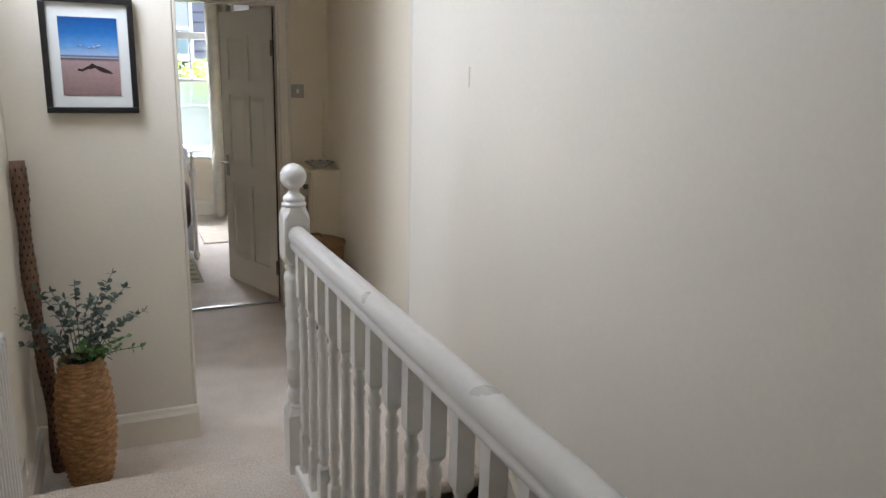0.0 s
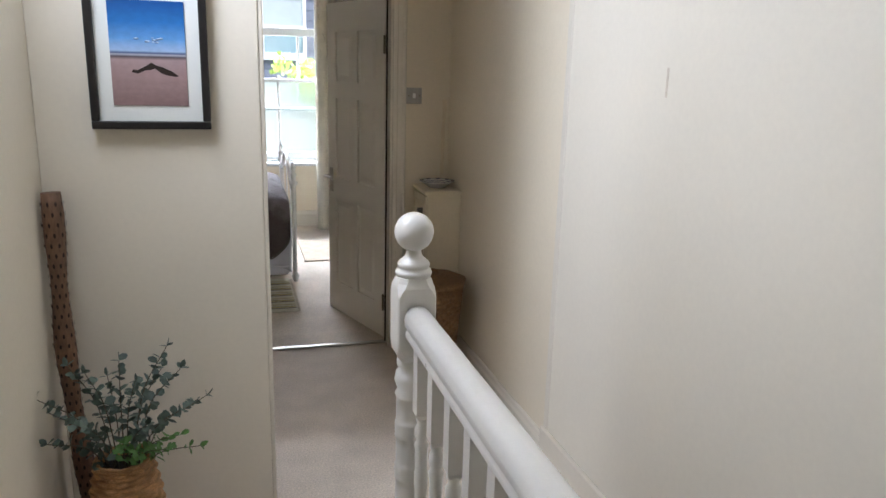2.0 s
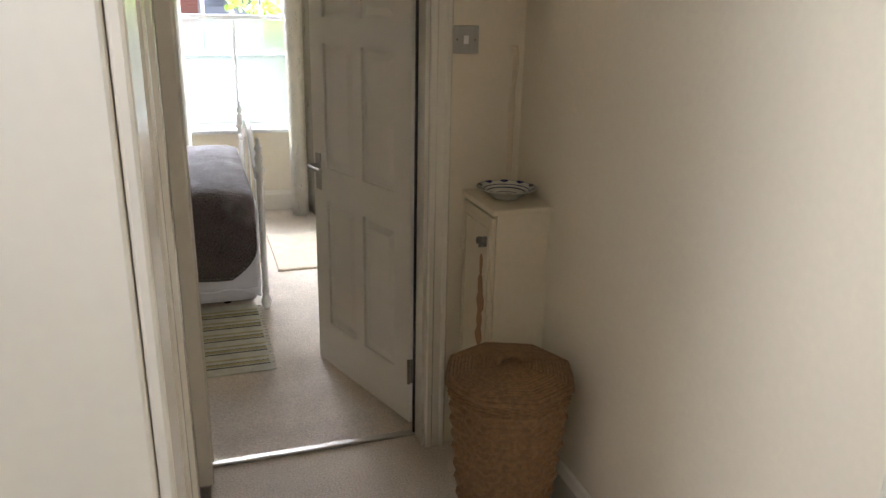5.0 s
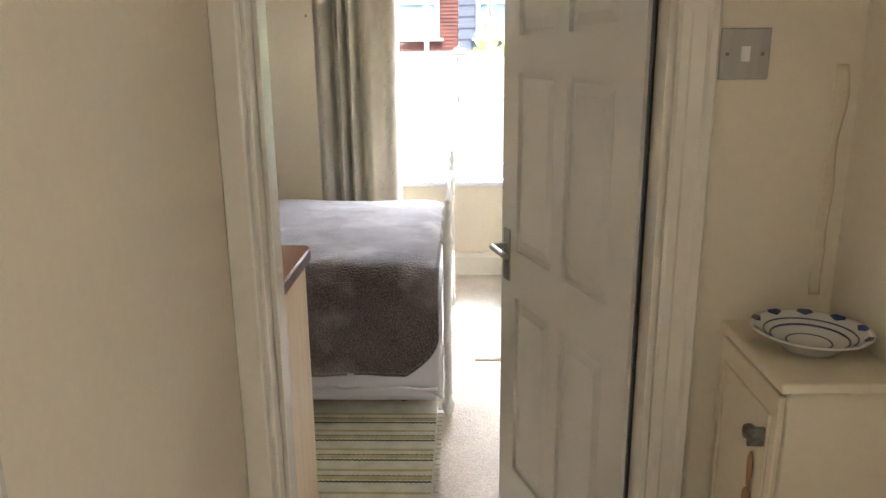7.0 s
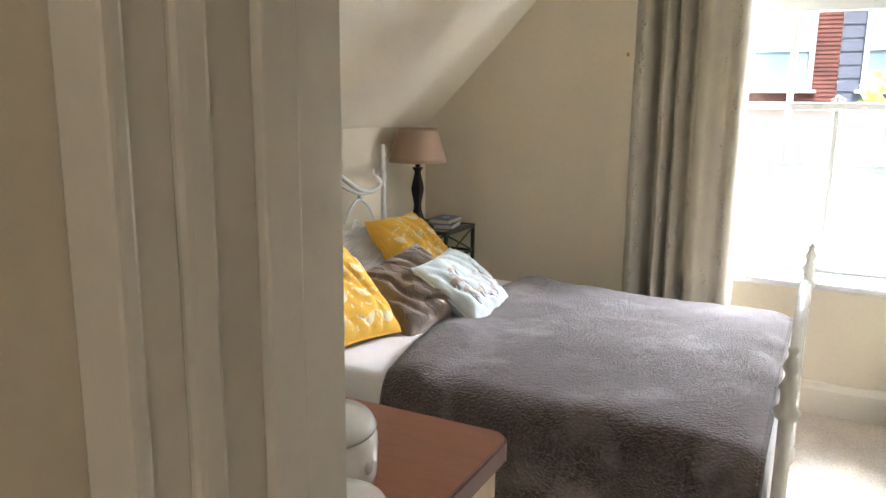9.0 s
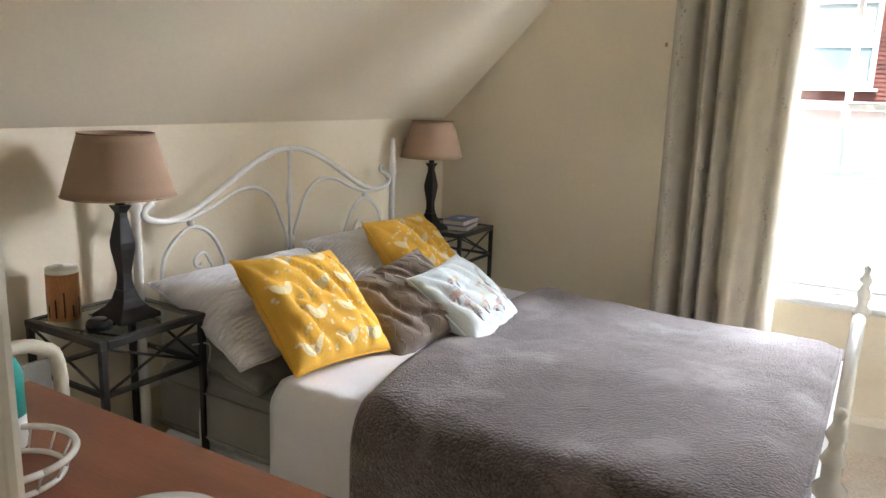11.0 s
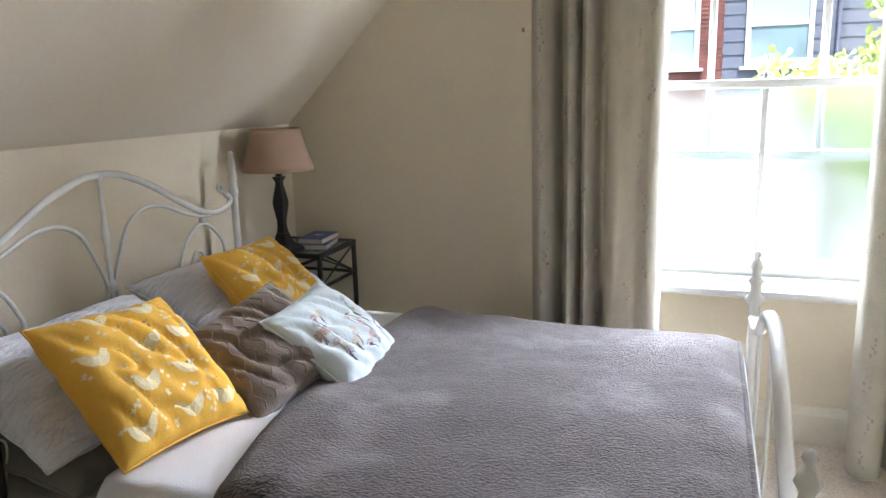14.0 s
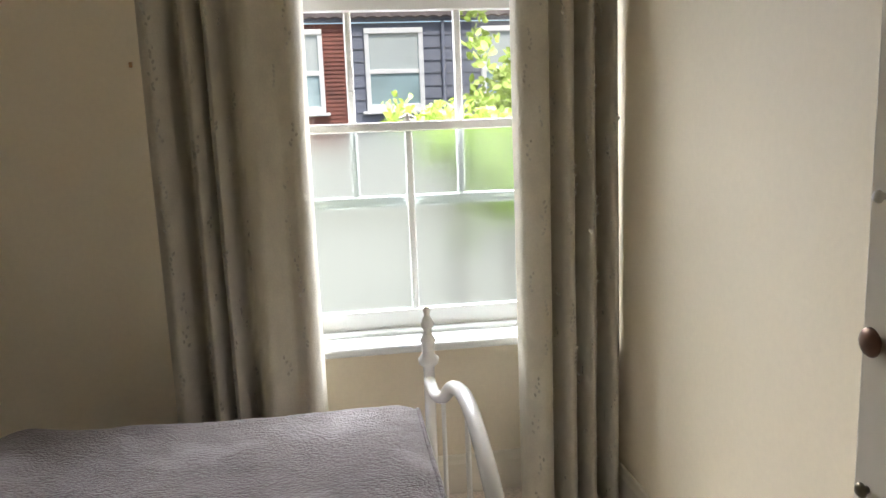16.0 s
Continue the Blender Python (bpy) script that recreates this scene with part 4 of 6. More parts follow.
for group, material, twig in ((stems, M_LEAF, "stem"), (fresh, M_LEAF2, "fresh_stem")):
    for sx, sy, sz in group:
        a, b, c = Vector((sx * 0.12, sy * 0.12, -0.05)), Vector((sx * 0.45, sy * 0.45, sz * 0.6)), Vector((sx, sy, sz))
        line = smooth_line([a, b, c], 8)
        st = part(twig, tube(bmesh.new(), [a, b, c], 0.0022, 6, 5, 0.5), M_TWIG, plant)
        bm = bmesh.new()
        n = 9 if material is M_LEAF else 8
        for i in range(n):
            t = 0.36 + 0.64 * i / (n - 1)
            k = t * (len(line) - 1)
            q = line[min(int(k), len(line) - 1)]
            along = (c - a).normalized()
            out = rand_dir(rng)
            out = (out - along * out.dot(along) * 0.6).normalized()
            for s in (1, -1):
                size = rng.uniform(0.026, 0.042) * (1.1 - 0.35 * t)
                wide = size * (0.8 if material is M_LEAF else 0.45)
                leaf(bm, q, (out * s + along * 0.45 + rand_dir(rng) * 0.25), along + rand_dir(rng) * 0.6, size, wide)
        leaf(bm, c, along, rand_dir(rng), 0.028, 0.016)
        part("leaves", bm, material, st)

# cactus-wood pole leaning in the corner
pole = thing("cactus_pole", (-0.285, 3.085, 0.0), "tall dark pierced cactus-wood pole leaning in the corner", "pole")
lean = Matrix.Rotation(math.atan2(-0.045, 1.24), 4, "Y") @ Matrix.Rotation(math.atan2(-0.05, 1.24), 4, "X")
bm = bmesh.new()
lathe(bm, [(0.026 + 0.004 * math.sin(i * 1.1), i * 1.25 / 20) for i in range(21)], seg=14)
for v in bm.verts:
    v.co += Vector((0.006 * math.sin(v.co.z * 6), 0.006 * math.cos(v.co.z * 5), 0))
bm.transform(lean)
part("shaft", bm, M_CACTUS, pole)
# dark ovals on the surface stand for the shade in the slots
bm = bmesh.new()
for i in range(42):
    for j in range(9):
        a, z = 2 * math.pi * (j + 0.5 * (i % 2)) / 9, 0.03 + i * 0.029
        r = 0.0262 + 0.004 * math.sin(z / 1.25 * 20 * 1.1)
        c = Vector((r * math.cos(a) + 0.006 * math.sin(z * 6), r * math.sin(a) + 0.006 * math.cos(z * 5), z))
        t, n = Vector((-math.sin(a), math.cos(a), 0)), Vector((math.cos(a), math.sin(a), 0))
        vs = [bm.verts.new(c + t * (0.0034 * math.cos(k)) + Vector((0, 0, 0.0070 * math.sin(k))) + n * 0.0016) for k in [math.pi * m / 4 for m in range(8)]]
        bm.faces.new(vs)
bm.transform(lean)
tagged(part("slot_pattern", bm, M_DARKHOLE, pole, "slots in the wood, their shade as dark ovals"), kind="stuff")

# light switch
sw = thing("light_switch", (1.14, 4.93, 1.458), "brushed steel light switch with a white rocker", "light switch")
part("plate", boxed(-0.043, 0.043, -0.008, 0.0, -0.043, 0.043, bevel=0.002), M_STEEL, sw)
part("rocker", boxed(-0.008, 0.008, -0.012, -0.008, -0.013, 0.013, bevel=0.001), M_WHITEPLASTIC, sw)
for k in (-0.03, 0.03):
    part("screw", boxed(k - 0.003, k + 0.003, -0.0092, -0.008, -0.003, 0.003), M_BRASS, sw)

# corner cupboard, with a plate on it
cup = thing("corner_cupboard", (1.225, 4.70, 0.0), "cream painted narrow corner cupboard with chipped edges", "cupboard")
CX0, CX1, CY0, CY1, CH = 1.148 - 1.225, 1.344 - 1.225, 4.65 - 4.70, 4.929 - 4.70, 0.972
part("body", boxed(CX0 + 0.012, CX1, CY0 + 0.006, CY1, 0.0, CH - 0.018, bevel=0.003), M_CUPBOARD, cup)
part("top", boxed(CX0 - 0.006, CX1, CY0 - 0.006, CY1, CH - 0.018, CH, bevel=0.004), M_CUPBOARD, cup)
cd = part("door", boxed(CX0, CX0 + 0.0118, CY0 + 0.012, CY1 - 0.008, 0.05, CH - 0.03, bevel=0.003), M_CUPBOARD, cup)
part("moulding", box(box(boxed(CX0 - 0.006, CX0, CY0 + 0.03, CY0 + 0.038, 0.1, CH - 0.07, bevel=0.002), CX0 - 0.006, CX0, CY1 - 0.04, CY1 - 0.032, 0.1, CH - 0.07, bevel=0.002),
                        CX0 - 0.006, CX0, CY0 + 0.038, CY1 - 0.04, CH - 0.078, CH - 0.07, bevel=0.002), M_CUPBOARD, cd)
kn = part("knob", tube(lathe(bmesh.new(), [(0.006, -0.016), (0.013, -0.012), (0.015, 0.0), (0.013, 0.012), (0.006, 0.016)], 0, 0, 12), [(0, 0, 0), (0.03, 0, 0)], 0.004, 8, 1), M_PEWTER, cd, "ornate tarnished catch")
kn.scale = (0.75, 0.75, 0.75)
kn.location = (CX0 - 0.028, CY0 + 0.045, 0.865)
part("latch_plate", boxed(-0.012, 0.024, -0.028, -0.018, -0.022, 0.022, bevel=0.003), M_PEWTER, kn)
bm = bmesh.new()
rr = random.Random(3)
for k, (zc, wd) in enumerate(((0.70, 0.013), (0.64, 0.017), (0.58, 0.012), (0.52, 0.016), (0.77, 0.006))):
    vs = [bm.verts.new((CX0 - 0.0025, CY0 + 0.085 + 1.9 * wd * math.cos(a) * rr.uniform(0.7, 1.1), zc + 0.036 * math.sin(a))) for a in [2 * math.pi * i / 12 for i in range(12)]]
    bm.faces.new(vs)
solid(part("chipped_patch", bm, M_WORN, cd, "bare wood where the paint has chipped"), 0.002)
for z in (0.2, 0.8):
    part("hinge", boxed(CX0 - 0.004, CX0, CY1 - 0.025, CY1 - 0.010, z - 0.03, z + 0.03, bevel=0.001), M_CUPBOARD, cd)
plate = thing("plate", (1.245, 4.79, CH), "glazed plate with blue rings and a patterned rim", "plate")
part("dish", lathe(bmesh.new(), [(0.0, 0.002), (0.045, 0.0), (0.05, 0.006), (0.07, 0.018), (0.088, 0.030), (0.096, 0.034), (0.097, 0.037), (0.088, 0.035), (0.07, 0.024), (0.052, 0.012), (0.0, 0.009)], seg=40), M_PLATE, plate)
for r, z, w in ((0.036, 0.0104, 0.003), (0.062, 0.0192, 0.003), (0.0735, 0.0266, 0.0022)):
    part("blue_ring", tube(bmesh.new(), [(r * math.cos(a), r * math.sin(a), z) for a in [2 * math.pi * i / 40 for i in range(41)]], w * 0.7, 6, 1), M_BLUE, plate)
for i in range(10):
    bm = bmesh.new()
    a = 2 * math.pi * i / 10
    vs = [bm.verts.new((r * math.cos(a + d), r * math.sin(a + d), z)) for r, d, z in ((0.080, 0.0, 0.0312), (0.087, -0.17, 0.0354), (0.095, -0.10, 0.0378), (0.096, 0.10, 0.0378), (0.087, 0.17, 0.0354))]
    bm.faces.new(vs)
    part("rim_motif", bm, M_BLUE, plate)

# tan strip down the hall corner
st_ = thing("tan_strip", (1.312, 4.93, 1.23), "faint tan strip down the wall corner", "stain")
bm = bmesh.new()
grid(bm, 4, 30, lambda u, v: ((u - 0.5) * 0.030 * (0.7 + 0.5 * noise.noise(Vector((u, v * 5, 3)))) + 0.008 * noise.noise(Vector((1, v * 3, 7))), -0.0009, (v - 0.5) * 0.42))
solid(part("mark", bm, M_TANMARK, st_), 0.0006)

# seagrass laundry basket
bask = thing("laundry_basket", (1.105, 4.385, 0.0), "octagonal seagrass laundry basket with a lid", "basket")
bm = bmesh.new()
woven(bm, [(0.135, 0.0), (0.142, 0.05), (0.160, 0.2), (0.178, 0.36), (0.192, 0.50), (0.196, 0.535)], 32, 40, 0.0105, True)
part("body", bm, M_SEAGRASS, bask)
bm = bmesh.new()
coils = []
for k in range(17):
    r = 0.2 * (1 - k / 17)
    z = 0.552 + 0.022 * (1 - (r / 0.2) ** 2)
    pts = []
    for j in range(41):
        a = 2 * math.pi * j / 40
        b = (a % (math.pi / 4)) - math.pi / 8
        q = r * (0.1 + 0.9 * math.cos(math.pi / 8) / math.cos(b))
        pts.append((q * math.cos(a), q * math.sin(a), z + 0.0016 * math.sin(a * 20 + k)))
    coils.append(tube(bmesh.new(), pts, 0.0068, 6, 1))
lathe(bm, [(0.19, 0.537), (0.19, 0.556), (0.1, 0.568), (0, 0.57)], seg=32)
lid = part("lid", bm, M_SEAGRASS, bask)
for coil in coils:
    part("coil", coil, M_SEAGRASS, lid)
part("lid_handle", tube(bmesh.new(), [(-0.05, 0.0, 0.572), (-0.03, 0.0, 0.595), (0.03, 0.0, 0.595), (0.05, 0.0, 0.572)], 0.009, 8, 5), M_SEAGRASS, lid)
part("lid_rim", tube(bmesh.new(), [((0.203 * (0.1 + 0.9 * math.cos(math.pi / 8) / math.cos((a % (math.pi / 4)) - math.pi / 8))) * math.cos(a),
                                    (0.203 * (0.1 + 0.9 * math.cos(math.pi / 8) / math.cos((a % (math.pi / 4)) - math.pi / 8))) * math.sin(a), 0.541 + 0.002 * math.sin(a * 18))
                                   for a in [2 * math.pi * j / 64 for j in range(65)]], 0.009, 8, 1), M_SEAGRASS, lid)

bask.scale = (0.92, 0.92, 1.03)
# faint scratch on the stairwell wall
sc = thing("wall_scuff", (1.322, 2.728, 1.588), "faint brown scuff mark on the stairwell wall", "scuff")
part("mark", boxed(-0.0015, 0.0, -0.004, 0.004, -0.04, 0.04), M_SCUFF, sc)

# ---- bedroom ----
# curtains on a pole
def curtain(name, x0, x1, folds, label):
    """A gathered cloth; folds: (share of the width, how far the cloth stands back)."""
    c = thing(name, ((x0 + x1) / 2, 8.185, 0.02), label, "curtain", "curtains")
    w = x1 - x0
    line = smooth_line([(a, b, 0) for a, b in folds], 14)
    n = len(line) - 1

    def at(u, v):
        q = line[round(u * n)]
        low = 1 - v
        depth = q.y * (1.2 + 0.35 * low) + 0.006 * noise.noise(Vector((q.x * 6 + x0 * 9, v * 2.2, 1.5)))
        drift = 0.010 * noise.noise(Vector((q.x * 3 + x0 * 7, v * 1.8, 4.0)))
        return ((q.x - 0.5) * w * (1.0 - 0.04 * low) + drift, depth, v * 2.33 + 0.012 * low * noise.noise(Vector((q.x * 5, x0, 2.0))))
    solid(part("cloth", grid(bmesh.new(), n, 44, at), M_CURTAIN, c), 0.003)
    part("hem", tube(bmesh.new(), [Vector(at(i / n, 0)) + Vector((0, 0, 0.005)) for i in range(n + 1)], 0.0035, 6, 1), M_CURTAIN, c)
    r = random.Random(int(x0 * 100) + 60)
    sprigs = bmesh.new()
    for i in range(17):
        for u in (0.08, 0.31, 0.46, 0.64, 0.86):
            u0, v0 = min(0.9, max(0.09, u + r.uniform(-0.07, 0.07))), min(0.985, (i + 0.5 + r.uniform(-0.45, 0.45)) / 17)
            for k in range(5):
                du, dv = r.uniform(-0.012, 0.012), (k - 2) * 0.0065
                p = Vector(at(min(1, max(0, u0 + du)), v0 + dv)) + Vector((0, -0.0022, 0))
                leaf(sprigs, p, Vector((r.uniform(-0.8, 0.8), 0, 1)), Vector((0, -1, 0)), r.uniform(0.012, 0.02), 0.009)
    tagged(part("leaf_pattern", sprigs, M_SPRIG, c, "faded grey woven leaf sprigs"), kind="stuff")
    return c


curtain("curtain", -0.235, 0.285, ((0, 0.0), (0.03, -0.035), (0.10, -0.05), (0.17, -0.01), (0.20, 0.05), (0.24, 0.045), (0.265, -0.02), (0.31, -0.05), (0.355, -0.02), (0.38, 0.03), (0.405, -0.02),
                                   (0.44, -0.05), (0.475, -0.01), (0.50, 0.055), (0.545, 0.05), (0.58, -0.02), (0.66, -0.05), (0.76, -0.03), (0.82, -0.028), (0.90, -0.05), (0.97, -0.03), (1.0, 0.01)),
        "long oatmeal curtain in deep folds, faintly patterned")
curtain("curtain", 0.955, 1.335, ((0, 0.0), (0.04, -0.03), (0.13, -0.045), (0.24, -0.05), (0.32, -0.03), (0.36, 0.03), (0.40, 0.02), (0.44, -0.04), (0.50, -0.05), (0.56, -0.02), (0.59, 0.045), (0.63, 0.03),
                                  (0.67, -0.04), (0.72, -0.05), (0.77, -0.01), (0.80, 0.045), (0.84, 0.03), (0.88, -0.04), (0.94, -0.045), (0.98, 0.0), (1.0, 0.04)),
        "long oatmeal curtain in deep folds beside the wall")
rod = thing("curtain_pole", (0.56, 8.20, 2.38), "slim curtain pole above the window", "curtain pole")
part("rod", tube(bmesh.new(), [(-0.9, 0, 0), (0.78, 0, 0)], 0.012, 10, 1), M_IRON, rod)
for x in (-0.8, 0.72):
    part("bracket", boxed(x - 0.01, x + 0.01, 0, 0.219, -0.012, 0.012), M_IRON, rod)

# bed
BX0, BX1, BY0, BY1 = -1.36, 0.595, 6.405, 7.785
BC = (BY0 + BY1) / 2
bed = thing("bed", (0, 0, 0.004), "white metal double bed with scrolled headboard and footboard", "bed")


def bedpost(x, y, top, finial, fat=1.0):
    prof = [(0.012, 0), (0.018, 0.01), (0.028, 0.04), (0.020, 0.07), (0.013, 0.08), (0.020, 0.10), (0.0165, 0.115)]
    prof += [(0.0165, top - finial - 0.10), (0.028, top - finial - 0.09), (0.031, top - finial - 0.075), (0.018, top - finial - 0.06), (0.018, top - finial - 0.03), (0.024, top - finial - 0.02),
             (0.014, top - finial), (0.011, top - finial + 0.012), (0.021, top - finial + 0.03), (0.012, top - 0.035), (0.007, top - 0.028), (0.012, top - 0.015), (0.008, top - 0.004), (0, top)]
    prof = [(r if z < top - finial - 0.1 else max(0.0, 0.011 + (r - 0.011) * fat) if r else 0.0, z) for r, z in prof]
    return part("post", lathe(bmesh.new(), prof, x, y, 18), M_BEDMETAL, bed)


for x, y, t in ((BX0, BY0, 1.235), (BX0, BY1, 1.235), (BX1, BY0, 0.915), (BX1, BY1, 0.925)):
    bedpost(x, y, t, 0.085, 0.55 if x == BX0 else 1.0)


def scroll_frame(x, lift, low):
    """Head or foot scrollwork at x: top curve, inner arches, side rings and spirals, mirrored."""
    def rod(name, pts, r):
        part(name, tube(bmesh.new(), [(x, BC + s * a, b + lift) for a, b in pts], r, 10, 7), M_BEDMETAL, bed)
    top = [(-0.62, 1.095), (-0.605, 1.115), (-0.59, 1.10), (-0.60, 1.085), (-0.628, 1.075), (-0.66, 1.05), (-0.64, 1.022), (-0.56, 1.010), (-0.47, 1.030), (-0.36, 1.083), (-0.22, 1.158), (-0.09, 1.208), (0, 1.217)]
    s = 1
    rod("top_curve", [(a, b) for a, b in top[4:]] + [(-a, b) for a, b in reversed(top[4:-1])], 0.0115)
    for s in (1, -1):
        rod("top_scroll", top[:6], 0.007)
        rod("inner_arch", [(-0.58, 1.006), (-0.48, 1.008), (-0.38, 1.036), (-0.28, 1.076), (-0.18, 1.083), (-0.10, 1.04), (-0.05, 0.95), (-0.016, 0.86), (-0.03, 0.78), (-0.05, low)], 0.007)
        rod("side_ring", [(-0.61, low), (-0.605, 0.82), (-0.57, 0.92), (-0.48, 0.978), (-0.40, 0.945), (-0.35, 0.87), (-0.335, 0.80), (-0.34, low)], 0.007)
        rod("spiral", [(-0.35, low), (-0.39, 0.80), (-0.405, 0.85), (-0.43, 0.882), (-0.465, 0.87), (-0.468, 0.845), (-0.45, 0.835), (-0.44, 0.848)], 0.006)
        part("knot", lathe(bmesh.new(), [(0, -0.014), (0.012, -0.008), (0.013, 0.006), (0, 0.014)], x, BC + s * -0.48, 12), M_BEDMETAL, bed).location = (0, 0, 0.992 + lift)
    part("centre_rod", lathe(bmesh.new(), [(0.007, low + lift), (0.007, 0.84 + lift), (0.018, 0.855 + lift), (0.018, 0.87 + lift), (0.008, 0.885 + lift), (0.008, 0.99 + lift), (0.015, 1.02 + lift), (0.012, 1.06 + lift), (0.008, 1.08 + lift), (0.008, 1.2 + lift), (0.015, 1.205 + lift), (0.015, 1.225 + lift), (0, 1.23 + lift)], x, BC, 12), M_BEDMETAL, bed)


scroll_frame(BX0, 0.0, 0.48)
# footboard: one arched tube with uprights
part("foot_arch", tube(bmesh.new(), [(BX1, BC + a, b) for a, b in ((-0.69, 0.70), (-0.55, 0.705), (-0.38, 0.76), (-0.2, 0.85), (0, 0.893), (0.2, 0.85), (0.38, 0.76), (0.55, 0.705), (0.69, 0.70))], 0.0165, 12, 6), M_BEDMETAL, bed)
part("foot_rail", tube(bmesh.new(), [(BX1, BY0, 0.33), (BX1, BY1, 0.33)], 0.012, 10, 1), M_BEDMETAL, bed)
part("head_rail", tube(bmesh.new(), [(BX0, BY0, 0.48), (BX0, BY1, 0.48)], 0.012, 10, 1), M_BEDMETAL, bed)
for a, h in ((-0.38, 0.76), (0, 0.89), (0.38, 0.76)):
    part("foot_rod", tube(bmesh.new(), [(BX1, BC + a, 0.33), (BX1, BC + a, h)], 0.006, 8, 1), M_BEDMETAL, bed)
for y in (BY0 + 0.01, BY1 - 0.01):
    part("side_rail", boxed(BX0, BX1, y - 0.012, y + 0.012, 0.26, 0.31, bevel=0.003), M_BEDMETAL, bed)
base = thing("divan", (-0.4, BC, 0.004), "white fabric divan under the mattress", "divan")
part("base", boxed(-0.93, 0.955, -0.665, 0.665, 0.04, 0.33, bevel=0.03, seg=3), M_LINEN, base)
for x in (-0.8, 0.8):
    for y in (-0.55, 0.55):
        part("foot", lathe(bmesh.new(), [(0.02, 0), (0.025, 0.02), (0.025, 0.062)], x, y, 12), M_BLACKPLASTIC, base)
mattress = thing("mattress", (-0.4, BC, 0.334), "mattress in a dark grey fitted sheet", "mattress")
part("body", boxed(-0.935, 0.96, -0.675, 0.675, 0, 0.235, bevel=0.05, seg=4), M_GREYSHEET, mattress)
for z in (0.045, 0.19):
    part("piping", tube(bmesh.new(), [(-0.925, -0.678, z), (0.95, -0.678, z)], 0.004, 6, 1), M_GREYSHEET, mattress)


def drape(x0, x1, top, near_low, far_low, half, wob, nx, ny, seed, skew=0.0, sag=0.0):
    """A cloth over the bed: near hem, top and far hem as one sheet from x0 to x1."""
    side_n, side_f, rad_ = top - near_low, top - far_low, 0.07
    total = side_n + 2 * half + side_f

    def at(u, v):
        s = v * total
        xx = x0 + (x1 - x0) * u
        if s < side_n:
            y, z = -half, near_low + s
            k = max(0.0, 1 - (side_n - s) / rad_)
            y += rad_ * 0.5 * k * k
            z -= rad_ * 0.25 * k * k
        elif s < side_n + 2 * half:
            y, z = -half + s - side_n, top
            k = max(0.0, 1 - (s - side_n) / rad_) if s < side_n + half else max(0.0, 1 - (side_n + 2 * half - s) / rad_)
            z -= rad_ * 0.25 * k * k
            y += (rad_ * 0.5 * k * k) * (1 if s < side_n + half else -1)
        else:
            y, z = half, top - (s - side_n - 2 * half)
        if z > top - 0.1:
            xx += skew * max(0, (half - y) / (2 * half)) * (1 - u)
        else:
            xx += skew * (1 - u)
        n1 = noise.noise(Vector((xx * 2.2 + seed, s * 2.2, seed)))
        n2 = noise.noise(Vector((xx * 6 + seed, s * 5, seed * 2)))
        z += wob * (n1 + 0.5 * n2) * (1 if abs(y) < half * 0.98 else 0.3)
        z -= sag * max(0, (u - 0.90) / 0.10) ** 2
        out = 0.6 * wob * math.sin(xx * 17 + seed) * max(0, (top - z) / 0.4)
        return (xx, y - out if y < 0 else y + out, z)
    return grid(bmesh.new(), nx, ny, at)


duvet = thing("duvet", (0, BC, 0.004), "white duvet hanging to the floor side of the bed", "duvet")
solid(part("cover", drape(-0.80, 0.572, 0.626, 0.12, 0.2, 0.70, 0.010, 60, 90, 3.0, 0.0, 0.05), M_LINEN, duvet), 0.012)
part("hem", tube(bmesh.new(), [(-0.78 + 1.33 * i / 30, -0.703 - 0.004 * math.sin(i * 0.9), 0.122 + 0.004 * math.sin(i * 1.7)) for i in range(31)], 0.007, 8, 1), M_LINEN, duvet)


def spread(top, near_low, far_low, half, r, x_foot, nx, ny):
    """A thick throw laid over the bed, its long edges rounded over, its head edge bowed."""
    arc = r * math.pi / 2
    near, far, flat = top - near_low - r, top - far_low - r, 2 * (half - r)
    total = near + far + flat + 2 * arc

    def at(u, v):
        s = v * total
        if s < near:
            y, z, side = -half, near_low + s, 1.0
        elif s < near + arc:
            a = (s - near) / r
            y, z, side = -half + r - r * math.cos(a), top - r + r * math.sin(a), 1 - a / (math.pi / 2)
        elif s < near + arc + flat:
            y, z, side = -half + r + s - near - arc, top, 0.0
        elif s < near + 2 * arc + flat:
            a = (s - near - arc - flat) / r
            y, z, side = half - r + r * math.sin(a), top - r + r * math.cos(a), a / (math.pi / 2)
        else:
            y, z, side = half, top - r - (s - near - 2 * arc - flat), 1.0
        k = (half - y) / (2 * half)
        hem = max(0.0, 1 - s / 0.16)
        head = -0.60 + 0.125 * k ** 1.5 - 0.075 * math.sin(math.pi * min(1, k * 0.95)) + 0.11 * hem * hem
        foot = x_foot - 0.13 * hem * hem
        x = head + (foot - head) * u
        q = Vector((x * 2.1 + 8, s * 2.1, 8))
        lump = 0.016 * noise.noise(q) + 0.008 * noise.noise(q * 2.6) + 0.0035 * noise.noise(q * 7)
        edge = max(0.0, 1 - u / 0.06)
        z += lump * (1 - 0.7 * side) - 0.022 * edge * edge * (1 - side) + 0.018 * math.exp(-((u - 0.10) / 0.07) ** 2) * (1 - side)
        z -= 0.03 * max(0.0, (u - 0.93) / 0.07) ** 2 * (1 - side)
        out = side * (0.008 * math.sin(x * 15 + 1) + 0.006 * noise.noise(q * 3)) * max(0.0, (top - z) / 0.4)
        return (x, y - out if y < 0 else y + out, z)
    return grid(bmesh.new(), nx, ny, at), [at(1, i / 90) for i in range(91)], [at(i / 60, 0) for i in range(61)]


